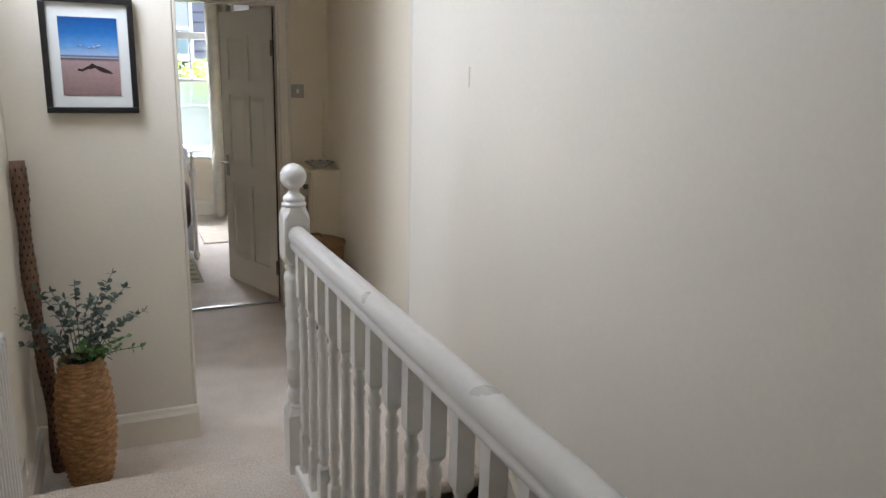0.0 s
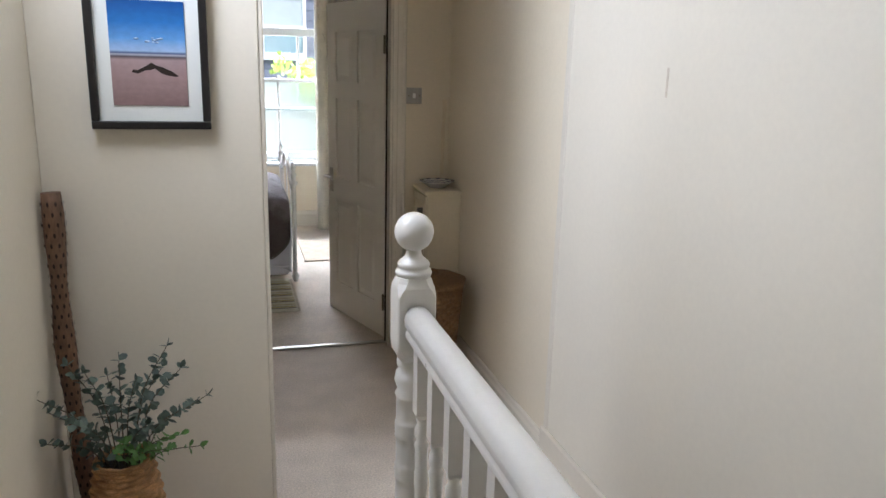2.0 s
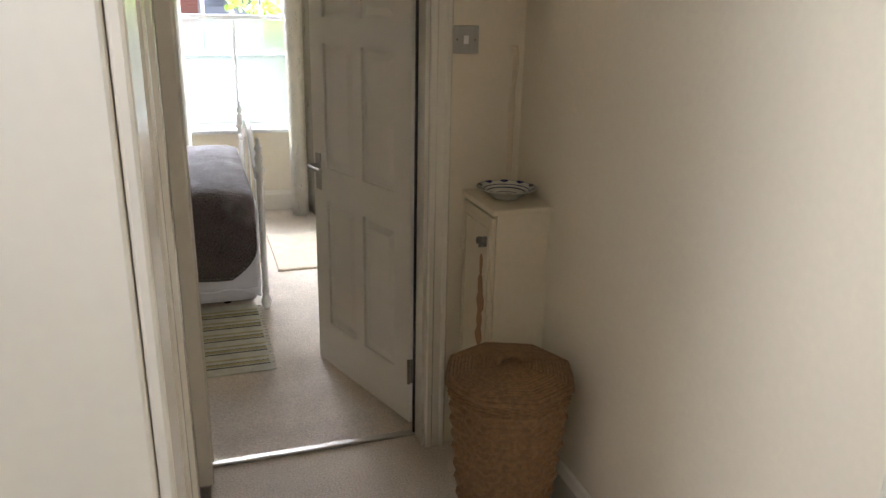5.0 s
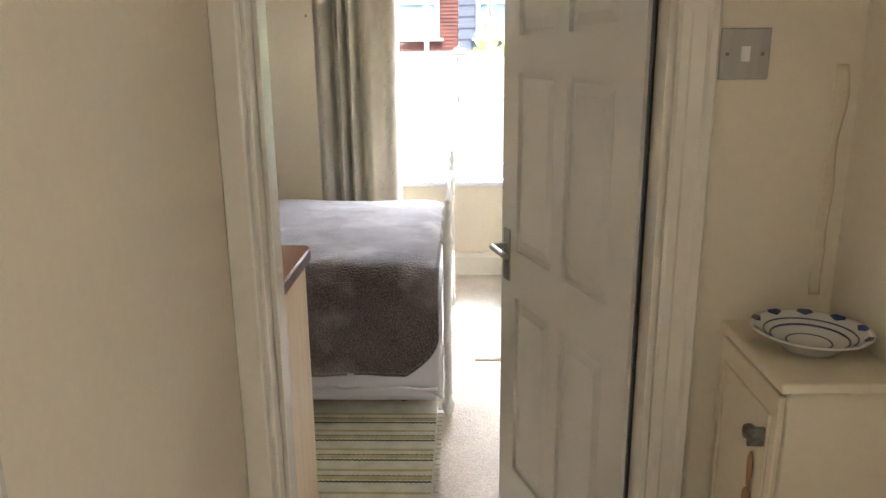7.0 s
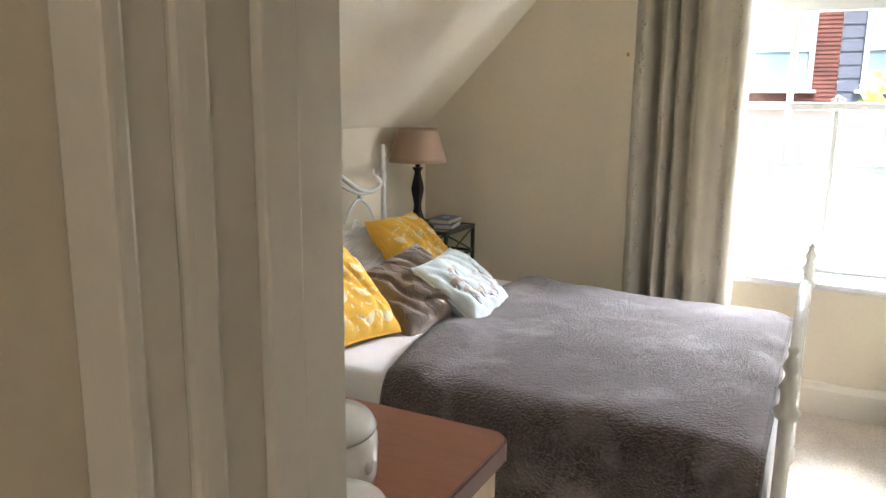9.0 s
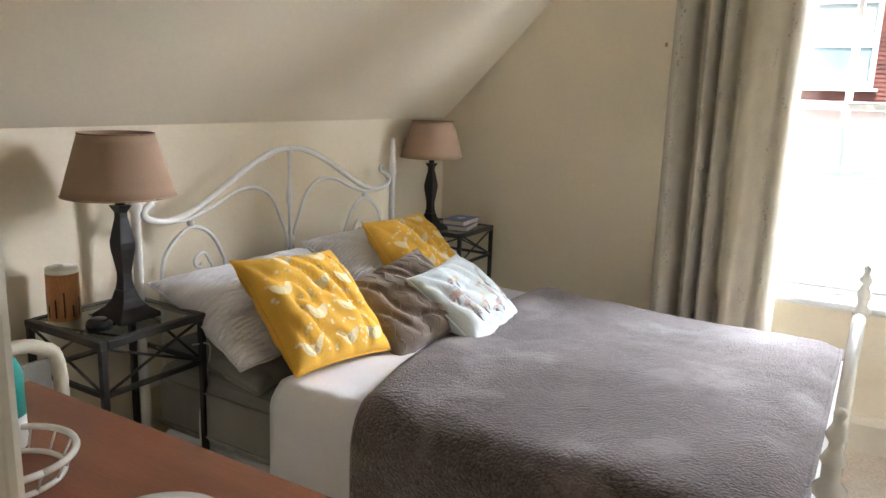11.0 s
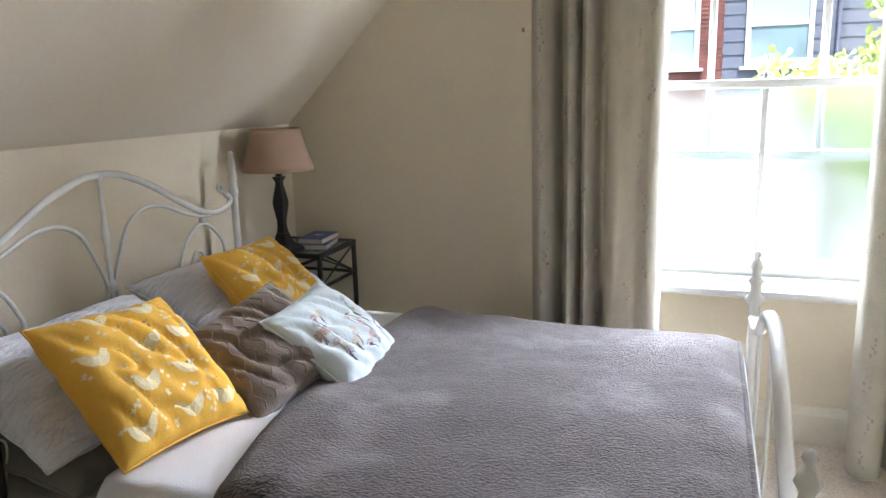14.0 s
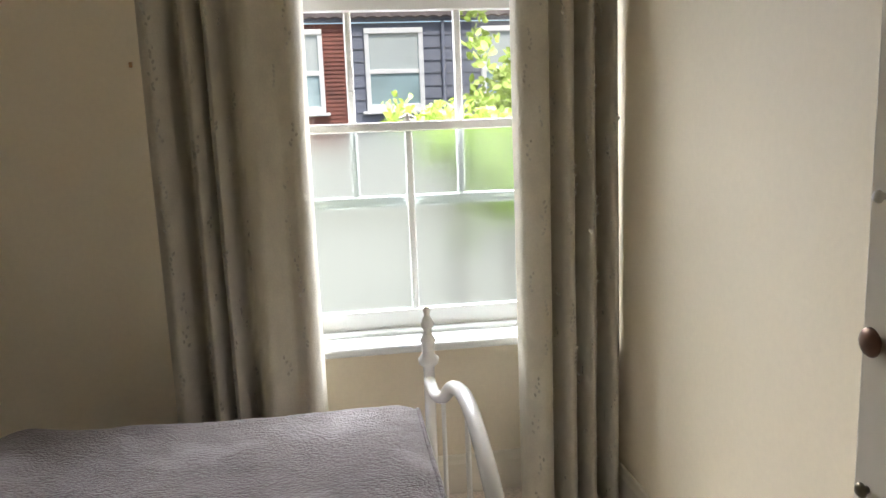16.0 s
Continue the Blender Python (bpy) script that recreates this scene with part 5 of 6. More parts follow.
throw = thing("fleece_throw", (0, BC, 0.004), "grey-brown fleece throw spread over the bed", "throw")
bm, foot_line, side_line = spread(0.652, 0.20, 0.25, 0.735, 0.125, 0.554, 130, 180)
solid(part("cloth", bm, M_THROW, throw), 0.010)
part("hem", tube(bmesh.new(), foot_line, 0.0075, 8, 1), M_THROW, throw)
part("hem", tube(bmesh.new(), side_line, 0.007, 8, 1), M_THROW, throw)
part("care_label", boxed(0.19, 0.215, -0.762, -0.752, 0.195, 0.212), M_LINEN, throw, "small white sewn label")


def pillow_point(w, h, t, u, v, side):
    """A point on a cushion: u, v from -1 to 1, pinched corners."""
    e = max(0.0, (1 - u ** 4) * (1 - v ** 4)) ** 0.55
    x = w / 2 * u * (1 - 0.07 * (1 - v * v) * u * u)
    y = h / 2 * v * (1 - 0.07 * (1 - u * u) * v * v)
    lump = 0.16 * noise.noise(Vector((u * 1.7 + w * 31, v * 1.7 + t * 17, side))) + 0.09 * noise.noise(Vector((u * 4 + w, v * 4, side + h)))
    fold = 0.024 * (1 - abs(noise.noise(Vector((u * 2.6 + v * 1.4 + h * 9, v * 1.1 - u * 0.5, w * 7 + side))))) ** 6
    crease = 0.0045 * noise.noise(Vector((u * 6 + v * 2.5 + w * 3, v * 3.5 - u * 1.5, h * 5 + side))) + 0.0015 * noise.noise(Vector((u * 11, v * 9 + w, side)))
    return Vector((x, y, side * (t / 2 * e * (1 + lump) - (fold + crease) * e)))


def pillow(name, w, h, t, m, material, label, category, group=""):
    ob = thing(name, (0, 0, 0), label, category, group)
    ob.matrix_world = m
    bm = bmesh.new()
    n = 44
    for side in (1, -1):
        grid(bm, n, n, lambda a, b: pillow_point(w, h, t, 2 * a - 1, 2 * b - 1, side))
    bmesh.ops.remove_doubles(bm, verts=bm.verts, dist=0.0004)
    part("cover", bm, material, ob)
    edge = [pillow_point(w, h, t, *q, 1) for q in [(-1 + i / 8, -1) for i in range(16)] + [(1, -1 + i / 8) for i in range(16)] + [(1 - i / 8, 1) for i in range(16)] + [(-1, 1 - i / 8) for i in range(17)]]
    part("seam", tube(bmesh.new(), edge, 0.003, 6, 1), material, ob)
    return ob


def motif(ob, name, size, polys, w, h, t, material, lift=0.0022):
    """Flat printed or stitched shapes that follow the cushion's front."""
    bm = bmesh.new()
    for poly in polys:
        ca, cb = sum(a for a, b in poly) / len(poly), sum(b for a, b in poly) / len(poly)

        def put(a, b):
            return bm.verts.new(pillow_point(w, h, t, max(-0.97, min(0.97, a)), max(-0.97, min(0.97, b)), 1) + Vector((0, 0, lift)))
        rings = [[put(ca + (a - ca) * k, cb + (b - cb) * k) for a, b in poly] for k in (0.35, 0.7, 1.0)]
        c = put(ca, cb)
        for i in range(len(poly)):
            j = (i + 1) % len(poly)
            bm.faces.new((rings[0][i], rings[0][j], c))
            for p, q in zip(rings, rings[1:]):
                bm.faces.new((p[i], q[i], q[j], p[j]))
    part(name, bm, material, ob)


def frame_from(origin, xdir, ydir):
    x = Vector(xdir).normalized()
    y = (Vector(ydir) - x * Vector(ydir).dot(x)).normalized()
    z = x.cross(y)
    return Matrix.Translation(origin) @ Matrix((x, y, z)).transposed().to_4x4()


BIRD = [(-1.0, 0.42), (-0.86, 0.6), (-0.66, 0.66), (-0.5, 0.52), (-0.4, 0.22), (0.0, 0.12), (0.42, 0.2), (0.72, 0.5), (1.0, 0.6), (0.95, 0.1), (0.72, -0.35), (0.3, -0.6), (-0.1, -0.62), (-0.5, -0.42), (-0.72, -0.05), (-0.8, 0.28)]


def bird_cushion(name, size, m, label, seed):
    t = 0.15
    ob = pillow(name, size, size, t, m, M_YELLOW, label, "cushion", "yellow cushions")
    r = random.Random(seed)
    birds, sprigs = [], []
    for i in range(3):
        for j in range(4):
            cx, cy = -0.62 + 0.62 * i + (0.28 if j % 2 else 0) + r.uniform(-0.05, 0.05), -0.75 + 0.5 * j
            if abs(cx) > 0.85:
                continue
            s = 1 if (i + j) % 2 else -1
            birds.append([(cx + s * 0.20 * a, cy + 0.20 * b) for a, b in BIRD])
            for k in range(13):
                a, d = r.uniform(0, 6.28), r.uniform(0.24, 0.32)
                px, py = cx + d * math.cos(a), cy + d * math.sin(a)
                if abs(px) > 0.92 or abs(py) > 0.92:
                    continue
                q = r.uniform(0, 3.1)
                sprigs.append([(px + 0.035 * math.cos(q + e) * (1 if n % 2 else 0.5), py + 0.035 * math.sin(q + e) * (1 if n % 2 else 0.5)) for n, e in enumerate([2 * math.pi * z / 8 for z in range(8)])])
    for b in birds:
        motif(ob, "bird_print", 0.1, [b], size, size, t, M_PRINT)
    for b in sprigs:
        motif(ob, "leaf_print", 0.1, [b], size, size, t, M_PRINT)
    return ob


# sleeping pillows, in two heaps against the headboard
for y, z, tilt in ((6.74, 0.645, 14), (7.44, 0.66, 16)):
    pillow("pillow", 0.70, 0.46, 0.16, frame_from((-1.09, y, z + 0.10), (0.05, 1, 0.0), (-1, 0.05, math.tan(radians(tilt + 10)))), M_RIBBED, "white cotton pillow with a fine ribbed cover", "pillow", "pillows")
for y in (6.74, 7.44):
    pillow("pillow", 0.66, 0.44, 0.12, frame_from((-1.08, y, 0.605), (0.0, 1, 0.0), (-1, 0.0, 0.12)), M_GREYSHEET, "dark grey pillow lying under the white one", "pillow", "pillows")
bird_cushion("yellow_cushion", 0.41, frame_from((-0.845, 6.64, 0.79), (0.02, 1.0, 0.0), (-0.28, 0.01, 0.26)) @ Matrix.Rotation(radians(-6), 4, "Z"), "mustard yellow cushion printed with cream birds, leaning on the pillow", 1)
bird_cushion("yellow_cushion", 0.40, frame_from((-0.945, 7.385, 0.80), (0.0, 0.45, -0.01), (-0.15, 0.05, 0.16)), "mustard yellow bird cushion behind the others", 2)
tc_ = pillow("taupe_cushion", 0.38, 0.36, 0.13, frame_from((-0.735, 7.00, 0.745), (0.10, 0.31, 0.09), (-0.26, 0.043, 0.15)), M_TAUPE, "plain taupe quilted cushion between the patterned ones", "cushion")
for k in range(9):
    q = -0.8 + 0.2 * k
    wave = [pillow_point(0.38, 0.36, 0.13, max(-0.9, min(0.9, q + 0.05 * math.sin(i * 1.3))), -0.9 + 1.8 * i / 24, 1) + Vector((0, 0, 0.001)) for i in range(25)]
    part("quilted_ridge", tube(bmesh.new(), wave, 0.0015, 6, 1), M_TAUPE, tc_)
wc = pillow("embroidered_cushion", 0.40, 0.35, 0.13, frame_from((-0.61, 7.185, 0.73), (-0.04, 0.39, 0.01), (-0.22, -0.02, 0.17)), M_PALE, "pale blue cushion embroidered with small flowers", "cushion")
rng = random.Random(14)
for k in range(30):
    cx, cy = rng.uniform(-0.75, 0.75), rng.uniform(-0.65, 0.45)
    mat_ = (M_PINK, M_GREYTHREAD, M_OCHRE)[k % 3]
    rr_ = rng.uniform(0.05, 0.10)
    petals = [[(cx + rr_ * 0.3 * math.cos(a - 0.3), cy + rr_ * 0.3 * math.sin(a - 0.3)), (cx + rr_ * math.cos(a - 0.2), cy + rr_ * math.sin(a - 0.2)),
               (cx + rr_ * math.cos(a + 0.2), cy + rr_ * math.sin(a + 0.2)), (cx + rr_ * 0.3 * math.cos(a + 0.3), cy + rr_ * 0.3 * math.sin(a + 0.3))] for a in [2 * math.pi * i / 9 for i in range(9)]]
    motif(wc, "flower", 0.1, petals, 0.40, 0.35, 0.13, mat_, 0.0018)
    motif(wc, "flower_stalk", 0.1, [[(cx - 0.008, cy), (cx + 0.008, cy), (cx + 0.02, cy - 0.22), (cx + 0.01, cy - 0.22)]], 0.40, 0.35, 0.13, M_GREYTHREAD, 0.0016)

# bedside tables: iron frames, crossed rods, glass tops
TZ = 0.775
nt_ = thing("bedside_table", (-1.265, 6.255, 0.004), "dark iron bedside table with crossed rods and a glass top", "bedside table", "bedside tables")
HW = 0.165
for sx in (-1, 1):
    for sy in (-1, 1):
        part("leg", boxed(sx * HW - 0.009, sx * HW + 0.009, sy * HW - 0.009, sy * HW + 0.009, 0, TZ - 0.022, bevel=0.002), M_IRON, nt_)
for s in (-1, 1):
    part("top_bar", boxed(-HW - 0.009, HW + 0.009, s * HW - 0.011, s * HW + 0.011, TZ - 0.0215, TZ, bevel=0.003), M_IRON, nt_)
    part("top_bar", boxed(s * HW - 0.011, s * HW + 0.011, -HW + 0.0115, HW - 0.0115, TZ - 0.0215, TZ, bevel=0.003), M_IRON, nt_)
    part("low_bar", boxed(-HW + 0.0095, HW - 0.0095, s * HW - 0.007, s * HW + 0.007, TZ - 0.16, TZ - 0.146, bevel=0.002), M_IRON, nt_)
    part("low_bar", boxed(s * HW - 0.007, s * HW + 0.007, -HW + 0.0095, HW - 0.0095, TZ - 0.16, TZ - 0.146, bevel=0.002), M_IRON, nt_)
    for a, b in ((-1, 1), (1, -1)):
        part("cross_rod", tube(bmesh.new(), [(a * (HW - 0.008), s * HW, TZ - 0.148), (0, s * HW + 0.002 * a, TZ - 0.085), (b * (HW - 0.008), s * HW, TZ - 0.022)], 0.0045, 6, 3), M_IRON, nt_)
        part("cross_rod", tube(bmesh.new(), [(s * HW, a * (HW - 0.008), TZ - 0.148), (s * HW + 0.002 * a, 0, TZ - 0.085), (s * HW, b * (HW - 0.008), TZ - 0.022)], 0.0045, 6, 3), M_IRON, nt_)
gl = part("glass_top", boxed(-HW + 0.012, HW - 0.012, -HW + 0.012, HW - 0.012, TZ - 0.010, TZ - 0.003, bevel=0.001), M_TABLEGLASS, nt_, "greenish glass table top")
gl.visible_shadow = False
copy_thing(nt_, pose(-1.29, 8.19, 0.004))

# lamps: square flared foot, turned black stem, taupe shade
lm = thing("table_lamp", (-1.235, 6.265, TZ + 0.004), "black wooden table lamp with a taupe drum shade", "table lamp", "bedside lamps")


def squared(prof):
    bm = bmesh.new()
    lathe(bm, [(r * 1.3, z) for r, z in prof], seg=4, turn=math.pi / 4)
    for f in bm.faces:
        f.smooth = False
    bmesh.ops.bevel(bm, geom=[e for e in bm.edges], offset=0.0012, segments=1, affect="EDGES")
    return bm


part("foot", squared([(0.072, 0.0), (0.074, 0.006), (0.072, 0.014), (0.062, 0.022), (0.044, 0.036), (0.030, 0.058), (0.022, 0.085)]), M_LAMPWOOD, lm)
part("stem", squared([(0.021, 0.086), (0.017, 0.11), (0.016, 0.135), (0.021, 0.17), (0.0265, 0.205), (0.027, 0.225), (0.021, 0.26), (0.014, 0.295), (0.014, 0.31), (0.022, 0.325), (0.024, 0.33)]), M_LAMPWOOD, lm)
part("neck", lathe(bmesh.new(), [(0.013, 0.331), (0.013, 0.375), (0.010, 0.376), (0.010, 0.40), (0, 0.401)], seg=14), M_LAMPWOOD, lm)
bm = bmesh.new()
grid(bm, 48, 8, lambda u, v: ((0.152 - 0.052 * v) * math.cos(2 * math.pi * u), (0.152 - 0.052 * v) * math.sin(2 * math.pi * u), 0.36 + 0.172 * v))
bmesh.ops.remove_doubles(bm, verts=bm.verts, dist=0.0003)
sh = part("shade", bm, M_SHADE, lm, "taupe fabric shade")
solid(sh, 0.002)
for z, r in ((0.36, 0.152), (0.532, 0.100)):
    part("shade_rim", tube(bmesh.new(), [(r * math.cos(a), r * math.sin(a), z) for a in [2 * math.pi * i / 40 for i in range(41)]], 0.0024, 6, 1), M_SHADE, sh)
part("shade_spider", tube(tube(bmesh.new(), [(-0.149, 0, 0.362), (0.149, 0, 0.362)], 0.002, 6, 1), [(0, -0.149, 0.362), (0, 0.149, 0.362)], 0.002, 6, 1), M_STEEL, sh)
copy_thing(lm, pose(-1.30, 8.03, TZ + 0.004))

cord = thing("lamp_cable", (-1.10, 6.40, 0.0), "thin white cable hanging beside the table", "cable", "cables")
part("cord", tube(bmesh.new(), [(-0.02, 0.0, 0.68), (0.02, 0.03, 0.68), (0.0, 0.04, 0.60), (-0.02, 0.02, 0.45), (0.0, 0.0, 0.35), (-0.05, 0.02, 0.31)], 0.0028, 6, 6), M_WHITEPLASTIC, cord)
diff = thing("bamboo_diffuser", (-1.37, 6.16, TZ + 0.001), "cylindrical bamboo diffuser with a white lid", "diffuser")
part("body", lathe(bmesh.new(), [(0.042, 0), (0.044, 0.003), (0.044, 0.135), (0.042, 0.137)], seg=32), M_BAMBOO, diff)
part("lid", lathe(bmesh.new(), [(0.043, 0.1375), (0.043, 0.150), (0.040, 0.154), (0.008, 0.155), (0.006, 0.160), (0, 0.160)], seg=32), M_WHITEPLASTIC, diff)
# slots are dark slips on the body, coloured like shaded openings
for i in range(12):
    a = 2 * math.pi * i / 12
    h = 0.035 + 0.02 * (i % 3)
    bm = boxed(0.0425, 0.0447, -0.0022, 0.0022, 0.012, 0.012 + h)
    bm.transform(Matrix.Rotation(a, 4, "Z"))
    part("slot", bm, M_DARKHOLE, diff)
clock = thing("bedside_gadget", (-1.20, 6.155, TZ + 0.001), "small rounded black gadget on the glass table", "gadget")
part("body", lathe(bmesh.new(), [(0.02, 0), (0.034, 0.005), (0.037, 0.016), (0.033, 0.028), (0.02, 0.034), (0, 0.035)], seg=24), M_BLACKPLASTIC, clock)
part("cord", tube(bmesh.new(), [(0.02, 0.02, 0.008), (-0.02, 0.07, 0.003), (-0.10, 0.09, 0.003), (-0.14, 0.06, 0.003)], 0.0022, 6, 5), M_BLACKPLASTIC, clock)
for k, (z, w, d, rot, c) in enumerate(((0.0, 0.13, 0.19, 12, M_PAPER), (0.026, 0.12, 0.18, 4, M_BOOKBLUE))):
    bk = thing("book", (-1.215, 8.19, TZ + 0.003 + z), "blue paperback book lying on the glass table" if k == 0 else "blue paperback with a pale star lying on another", "book", "books")
    bk.rotation_euler = (0, 0, radians(rot))
    part("pages", boxed(-w / 2 + 0.003, w / 2 - 0.003, -d / 2 + 0.003, d / 2 - 0.003, 0.002, 0.022), M_PAPER, bk)
    part("cover", box(box(boxed(-w / 2, w / 2, -d / 2, d / 2, 0, 0.002), -w / 2, w / 2, -d / 2, d / 2, 0.022, 0.024), -w / 2, -w / 2 + 0.0025, -d / 2, d / 2, 0.002, 0.022), M_BOOKBLUE, bk)
star = bmesh.new()
star.faces.new([star.verts.new(((0.035 if i % 2 == 0 else 0.014) * math.cos(math.pi * i / 5), (0.035 if i % 2 == 0 else 0.014) * math.sin(math.pi * i / 5), 0.0246)) for i in range(10)])
part("cover_star", star, M_PALE, bk)

# low storage box beside the bed, with a checked edge and fleece slippers
sb = thing("storage_box", (-1.13, 6.235, 0.004), "low storage box with a checked woven lid beside the bed", "storage box")
part("body", boxed(-0.12, 0.34, -0.14, 0.12, 0, 0.28, bevel=0.01), M_RUGDARK, sb)
part("lid", boxed(-0.125, 0.345, -0.145, 0.125, 0.2802, 0.31, bevel=0.006), M_RUGPALE, sb)
for i in range(9):
    part("check", boxed(-0.11 + i * 0.05, -0.085 + i * 0.05, -0.02, 0.126, 0.3102, 0.314, bevel=0.001), M_RUGDARK if i % 2 else M_WORN, sb)
for k, (x, y) in enumerate(((-1.12, 6.14), (-1.02, 6.17))):
    sl = thing("slipper", (x, y, 0.316), "grey-brown fleece slipper beside the bed", "slipper", "slippers")
    bm = bmesh.new()
    lathe(bm, [(0, 0), (0.032, 0.002), (0.042, 0.018), (0.038, 0.036), (0.024, 0.05), (0, 0.054)], seg=20)
    for v in bm.verts:
        v.co.y *= 1.9
        v.co += 0.006 * Vector((noise.noise(v.co * 40), noise.noise(v.co * 37), 0))
    part("upper", bm, M_HEAP, sl)

# chest of drawers behind the wall, with jars
chest = thing("chest_of_drawers", (-0.21, 5.42, 0.004), "pale maple chest of drawers with a cherry wood top", "chest")
part("body", boxed(-0.40, 0.415, -0.225, 0.20, 0.0, 0.895, bevel=0.003), M_CHESTBODY, chest)
bm = bmesh.new()
r = 0.03
ol = [(-0.42, -0.23)] + [(0.435 - r + r * math.cos(a), -0.23 + r + r * math.sin(a)) for a in [-math.pi / 2 + math.pi / 2 * i / 6 for i in range(7)]] + \
     [(0.435 - r + r * math.cos(a), 0.218 - r + r * math.sin(a)) for a in [math.pi / 2 * i / 6 for i in range(7)]] + [(-0.42, 0.218)]
top = part("edge", extrude(bmesh.new(), ol, "z", 0.8955, 0.925), M_CHESTEDGE, chest, "dark cherry edge moulding")
part("top", extrude(bmesh.new(), [(a * 0.992, b * 0.985) for a, b in ol], "z", 0.9252, 0.930), M_CHESTTOP, chest, "cherry wood top")
for i in range(4):
    d = part("drawer", boxed(-0.385, 0.40, 0.2002, 0.213, 0.06 + i * 0.205, 0.255 + i * 0.205, bevel=0.003), M_CHESTBODY, chest)
    for x in (-0.2, 0.215):
        part("knob", lathe(bmesh.new(), [(0.006, 0), (0.006, 0.012), (0.014, 0.018), (0.012, 0.026), (0, 0.028)], 0, 0, 12), M_CHESTEDGE, d).matrix_local = pose(x, 0.213, 0.157 + i * 0.205, -90)
for x, y, rr_, h, lb in ((0.05, 5.372, 0.078, 0.10, "white glazed ceramic jar with a lid and moulded relief"), (0.155, 5.262, 0.062, 0.058, "low white glazed ceramic jar with moulded relief")):
    j = thing("ceramic_jar", (x, y, 0.934), lb, "jar", "ceramic jars")
    part("body", lathe(bmesh.new(), [(rr_ * 0.85, 0), (rr_ * 0.98, 0.006), (rr_, 0.02), (rr_, h * 0.7), (rr_ * 0.94, h * 0.76), (rr_ * 0.9, h * 0.78)], seg=40), M_CERAMIC, j)
    part("lid", lathe(bmesh.new(), [(rr_ * 0.97, h * 0.785), (rr_ * 0.99, h * 0.84), (rr_ * 0.9, h * 0.94), (rr_ * 0.55, h * 0.98), (0, h)], seg=40), M_CERAMIC, j)
    for i in range(7):
        a = 2 * math.pi * i / 7
        part("relief", lathe(bmesh.new(), [(0, -0.014), (0.009, -0.006), (0.010, 0.004), (0, 0.013)], rr_ * 0.94 * math.cos(a), rr_ * 0.94 * math.sin(a), 8), M_CERAMIC, j).location = (0, 0, h * 0.4)
bt = thing("lotion_bottle", (-0.42, 5.475, 0.934), "teal and white plastic bottle on the chest", "bottle")
part("body", lathe(bmesh.new(), [(0.03, 0), (0.033, 0.004), (0.033, 0.05)], seg=24), M_WHITEPLASTIC, bt)
part("sleeve", lathe(bmesh.new(), [(0.0332, 0.0502), (0.0332, 0.11), (0.026, 0.13), (0.012, 0.135), (0.012, 0.15), (0, 0.151)], seg=24), M_TEAL, bt)
hp = thing("wire_basket", (-0.33, 5.43, 0.934), "small white wire basket with a hooped rim", "basket")
part("hoop", tube(bmesh.new(), [(0.085 * math.cos(a), 0.085 * math.sin(a), 0.035) for a in [2 * math.pi * i / 40 for i in range(41)]], 0.005, 8, 1), M_BEDMETAL, hp)
part("hoop", tube(bmesh.new(), [(0.07 * math.cos(a), 0.07 * math.sin(a), 0.005) for a in [2 * math.pi * i / 40 for i in range(41)]], 0.004, 8, 1), M_BEDMETAL, hp)
for i in range(14):
    a = 2 * math.pi * i / 14
    part("wire", tube(bmesh.new(), [(0.07 * math.cos(a), 0.07 * math.sin(a), 0.005), (0.085 * math.cos(a), 0.085 * math.sin(a), 0.035)], 0.0018, 6, 1), M_BEDMETAL, hp)

# chair with a cream tubular back
ch = thing("chair", (-0.98, 5.60, 0.004), "cream tubular chair with a grey mesh back", "chair")
part("back_frame", tube(bmesh.new(), [(0.19, -0.17, 0.0), (0.19, -0.17, 0.45), (0.22, -0.17, 0.86), (0.22, -0.13, 0.935), (0.22, -0.05, 0.95), (0.22, 0.05, 0.95), (0.22, 0.13, 0.935), (0.22, 0.17, 0.86), (0.19, 0.17, 0.45), (0.19, 0.17, 0.0)], 0.014, 10, 5), M_CREAMPLASTIC, ch)
part("back_panel", boxed(0.215, 0.225, -0.15, 0.15, 0.55, 0.91, bevel=0.003), M_MESHFABRIC, ch)
part("back_bar", tube(bmesh.new(), [(0.215, -0.165, 0.90), (0.215, 0.165, 0.90)], 0.008, 8, 1), M_CREAMPLASTIC, ch)
part("seat", boxed(-0.2, 0.2, -0.2, 0.2, 0.43, 0.47, bevel=0.015), M_MESHFABRIC, ch)
for y in (-0.17, 0.17):
    part("leg", tube(bmesh.new(), [(-0.17, y, 0.0), (-0.17, y, 0.44)], 0.012, 10, 1), M_CREAMPLASTIC, ch)

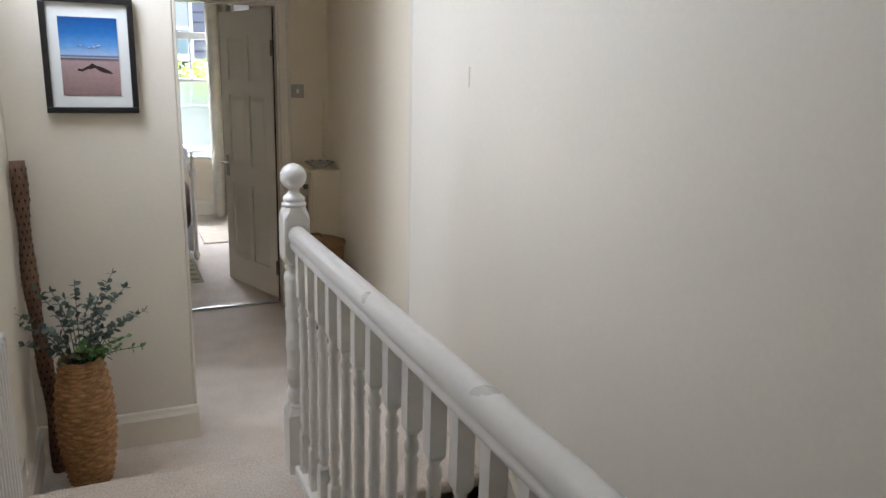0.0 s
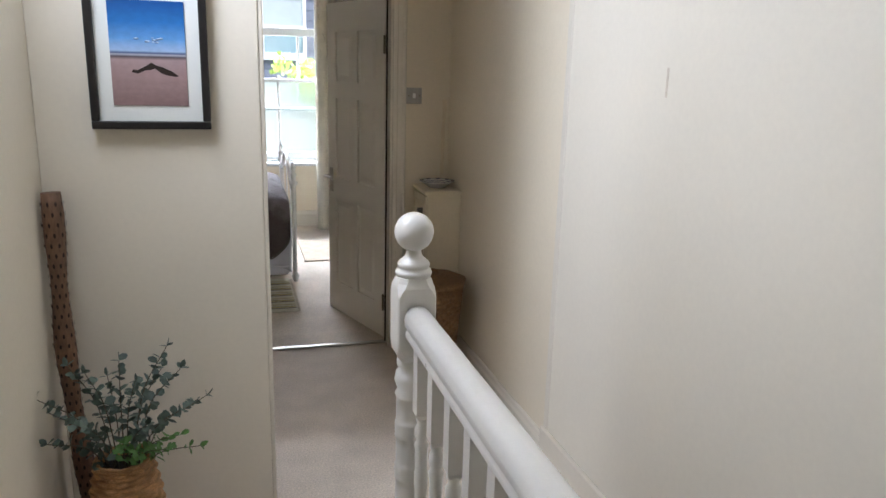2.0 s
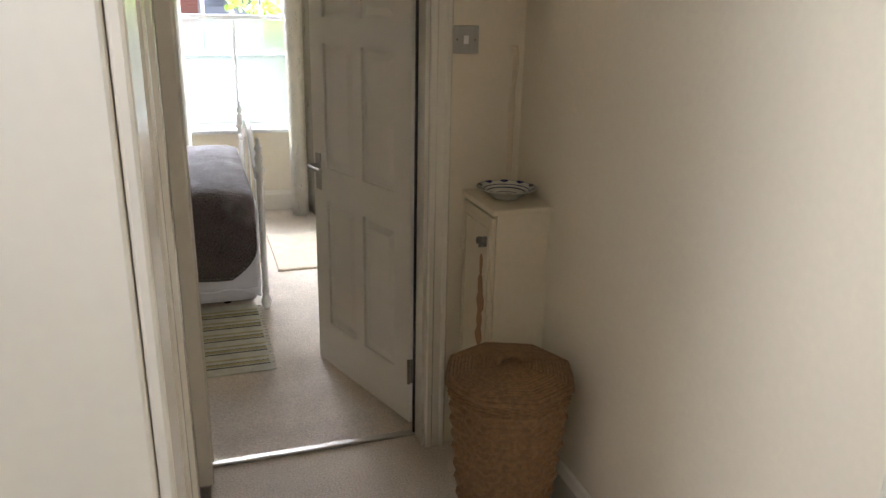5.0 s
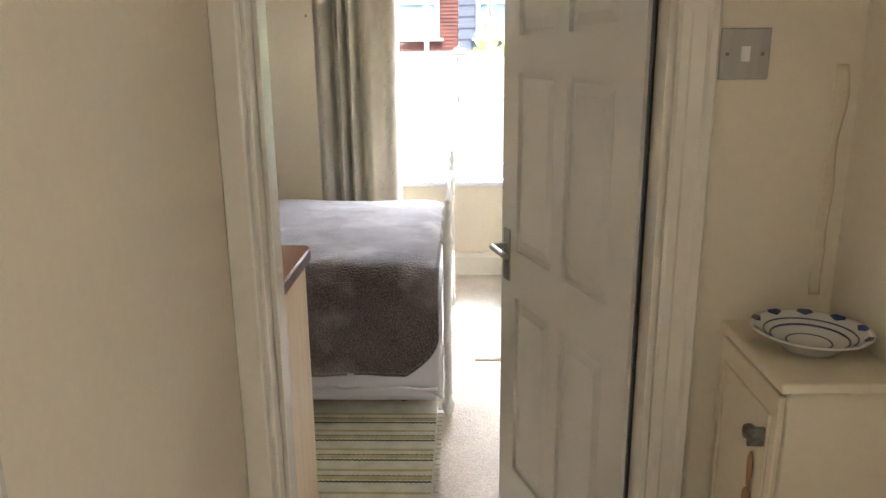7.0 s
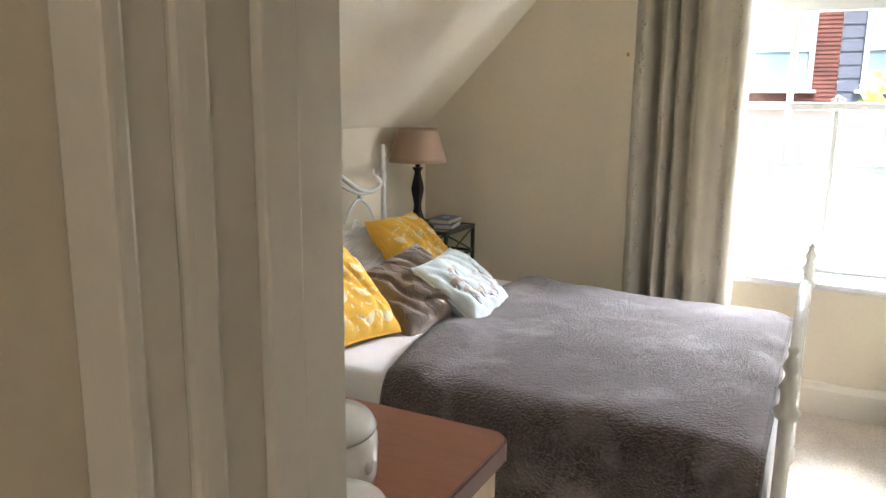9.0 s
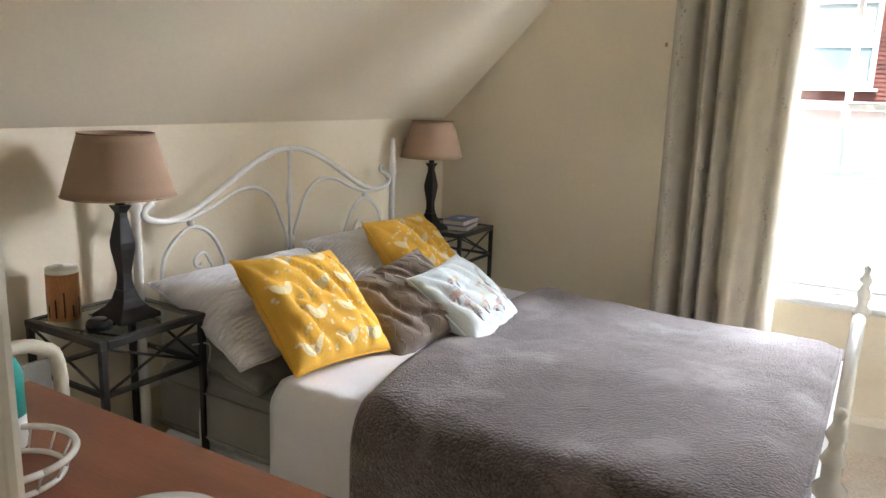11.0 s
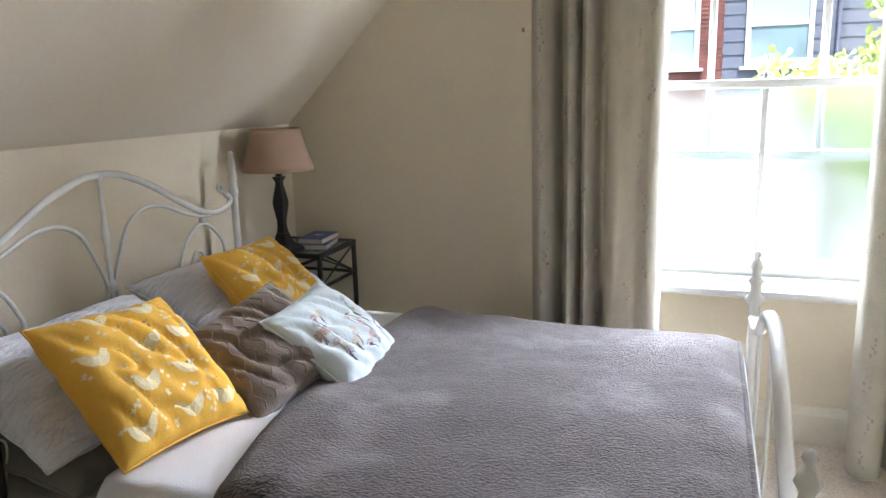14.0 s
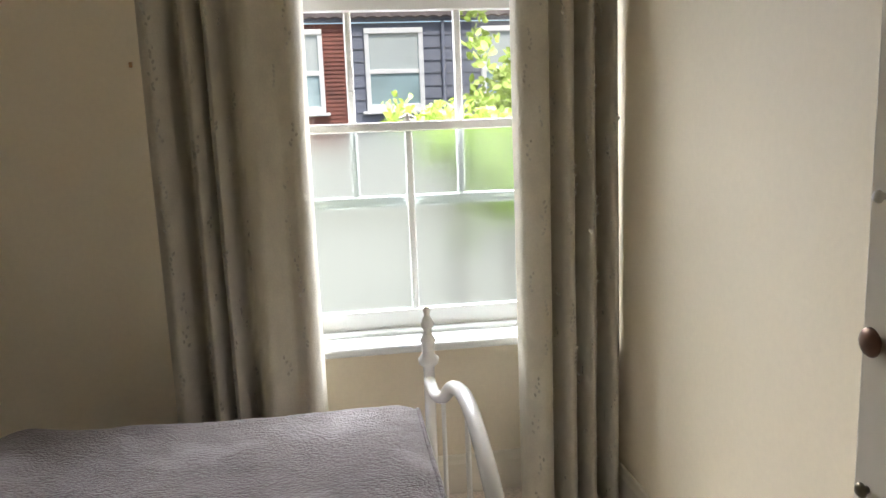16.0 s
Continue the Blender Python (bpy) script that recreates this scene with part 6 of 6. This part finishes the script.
# striped woven rug beside the bed, and a small plain rug by the window
rug = thing("striped_rug", (0.05, 6.08, 0.004), "woven bedside rug with cream, yellow and dark zigzag stripes", "rug")
part("backing", boxed(-0.60, 0.50, -0.40, 0.40, 0.0, 0.006, bevel=0.002), M_RUGPALE, rug)
pattern = ((0.058, M_RUGPALE), (0.007, M_RUGDARK), (0.012, M_RUGPALE), (0.020, M_RUGYEL), (0.004, M_RUGDARK), (0.030, M_RUGPALE), (0.012, M_RUGYEL))
y, i = -0.395, 0
while y < 0.37:
    w, m_ = pattern[i % 7]
    if m_ is not M_RUGPALE:
        bm = bmesh.new()
        k = 60
        za = 0.003 if m_ is M_RUGDARK else 0.0
        grid(bm, k * 2, 1, lambda u, v: (-0.595 + 1.09 * u, y + v * w + za * (1 if round(u * k * 2) % 2 else -1), 0.0075), smooth=False)
        solid(part("stripe", bm, m_, rug), 0.002)
    y, i = y + w, i + 1
for k in range(44):
    s = -1 if k % 2 else 1
    part("fringe", boxed(s * 0.0 + (0.5005 if s > 0 else -0.63), (0.52 if s > 0 else -0.6005), -0.39 + (k // 2) * 0.036, -0.384 + (k // 2) * 0.036, 0.0, 0.004), M_RUGPALE, rug)
mat_rug = thing("small_rug", (0.97, 7.33, 0.004), "small plain beige wool rug on the carpet", "rug")
part("field", boxed(-0.25, 0.25, -0.36, 0.36, 0.0, 0.012, bevel=0.005), M_RUG, mat_rug)
part("border", boxed(-0.255, 0.255, -0.372, -0.3602, 0, 0.010, bevel=0.003), M_RUG, mat_rug)

# built-in wardrobe beside the bedroom door
wr = thing("wardrobe", (1.198, 6.14, 0.004), "cream painted wardrobe standing against the wall", "wardrobe")
part("body", boxed(-0.185, 0.158, -0.36, 0.355, 0, 2.1, bevel=0.004), M_GLOSS, wr)
wd = part("door", boxed(-0.205, -0.187, -0.355, 0.35, 0.06, 2.08, bevel=0.003), M_GLOSS, wr)
for z, rr_, m_ in ((1.345, 0.008, M_WHITEPLASTIC), (1.17, 0.019, M_BRONZE), (0.98, 0.010, M_BRASS)):
    part("knob", lathe(bmesh.new(), [(rr_ * 0.5, 0), (rr_ * 0.5, 0.006), (rr_, 0.008), (rr_ * 0.9, 0.011), (rr_ * 0.5, 0.0145), (0, 0.015)], 0, 0, 16), m_, wd).matrix_local = pose(-0.205, 0.325, z, 0, -90)

# small dark nail mark on the window wall
nl = thing("wall_nail", (-0.32, 8.42, 1.69), "small dark nail mark in the wall", "nail")
part("head", boxed(-0.006, 0.006, -0.004, 0.0, -0.009, 0.009, bevel=0.0015), M_WORN, nl)
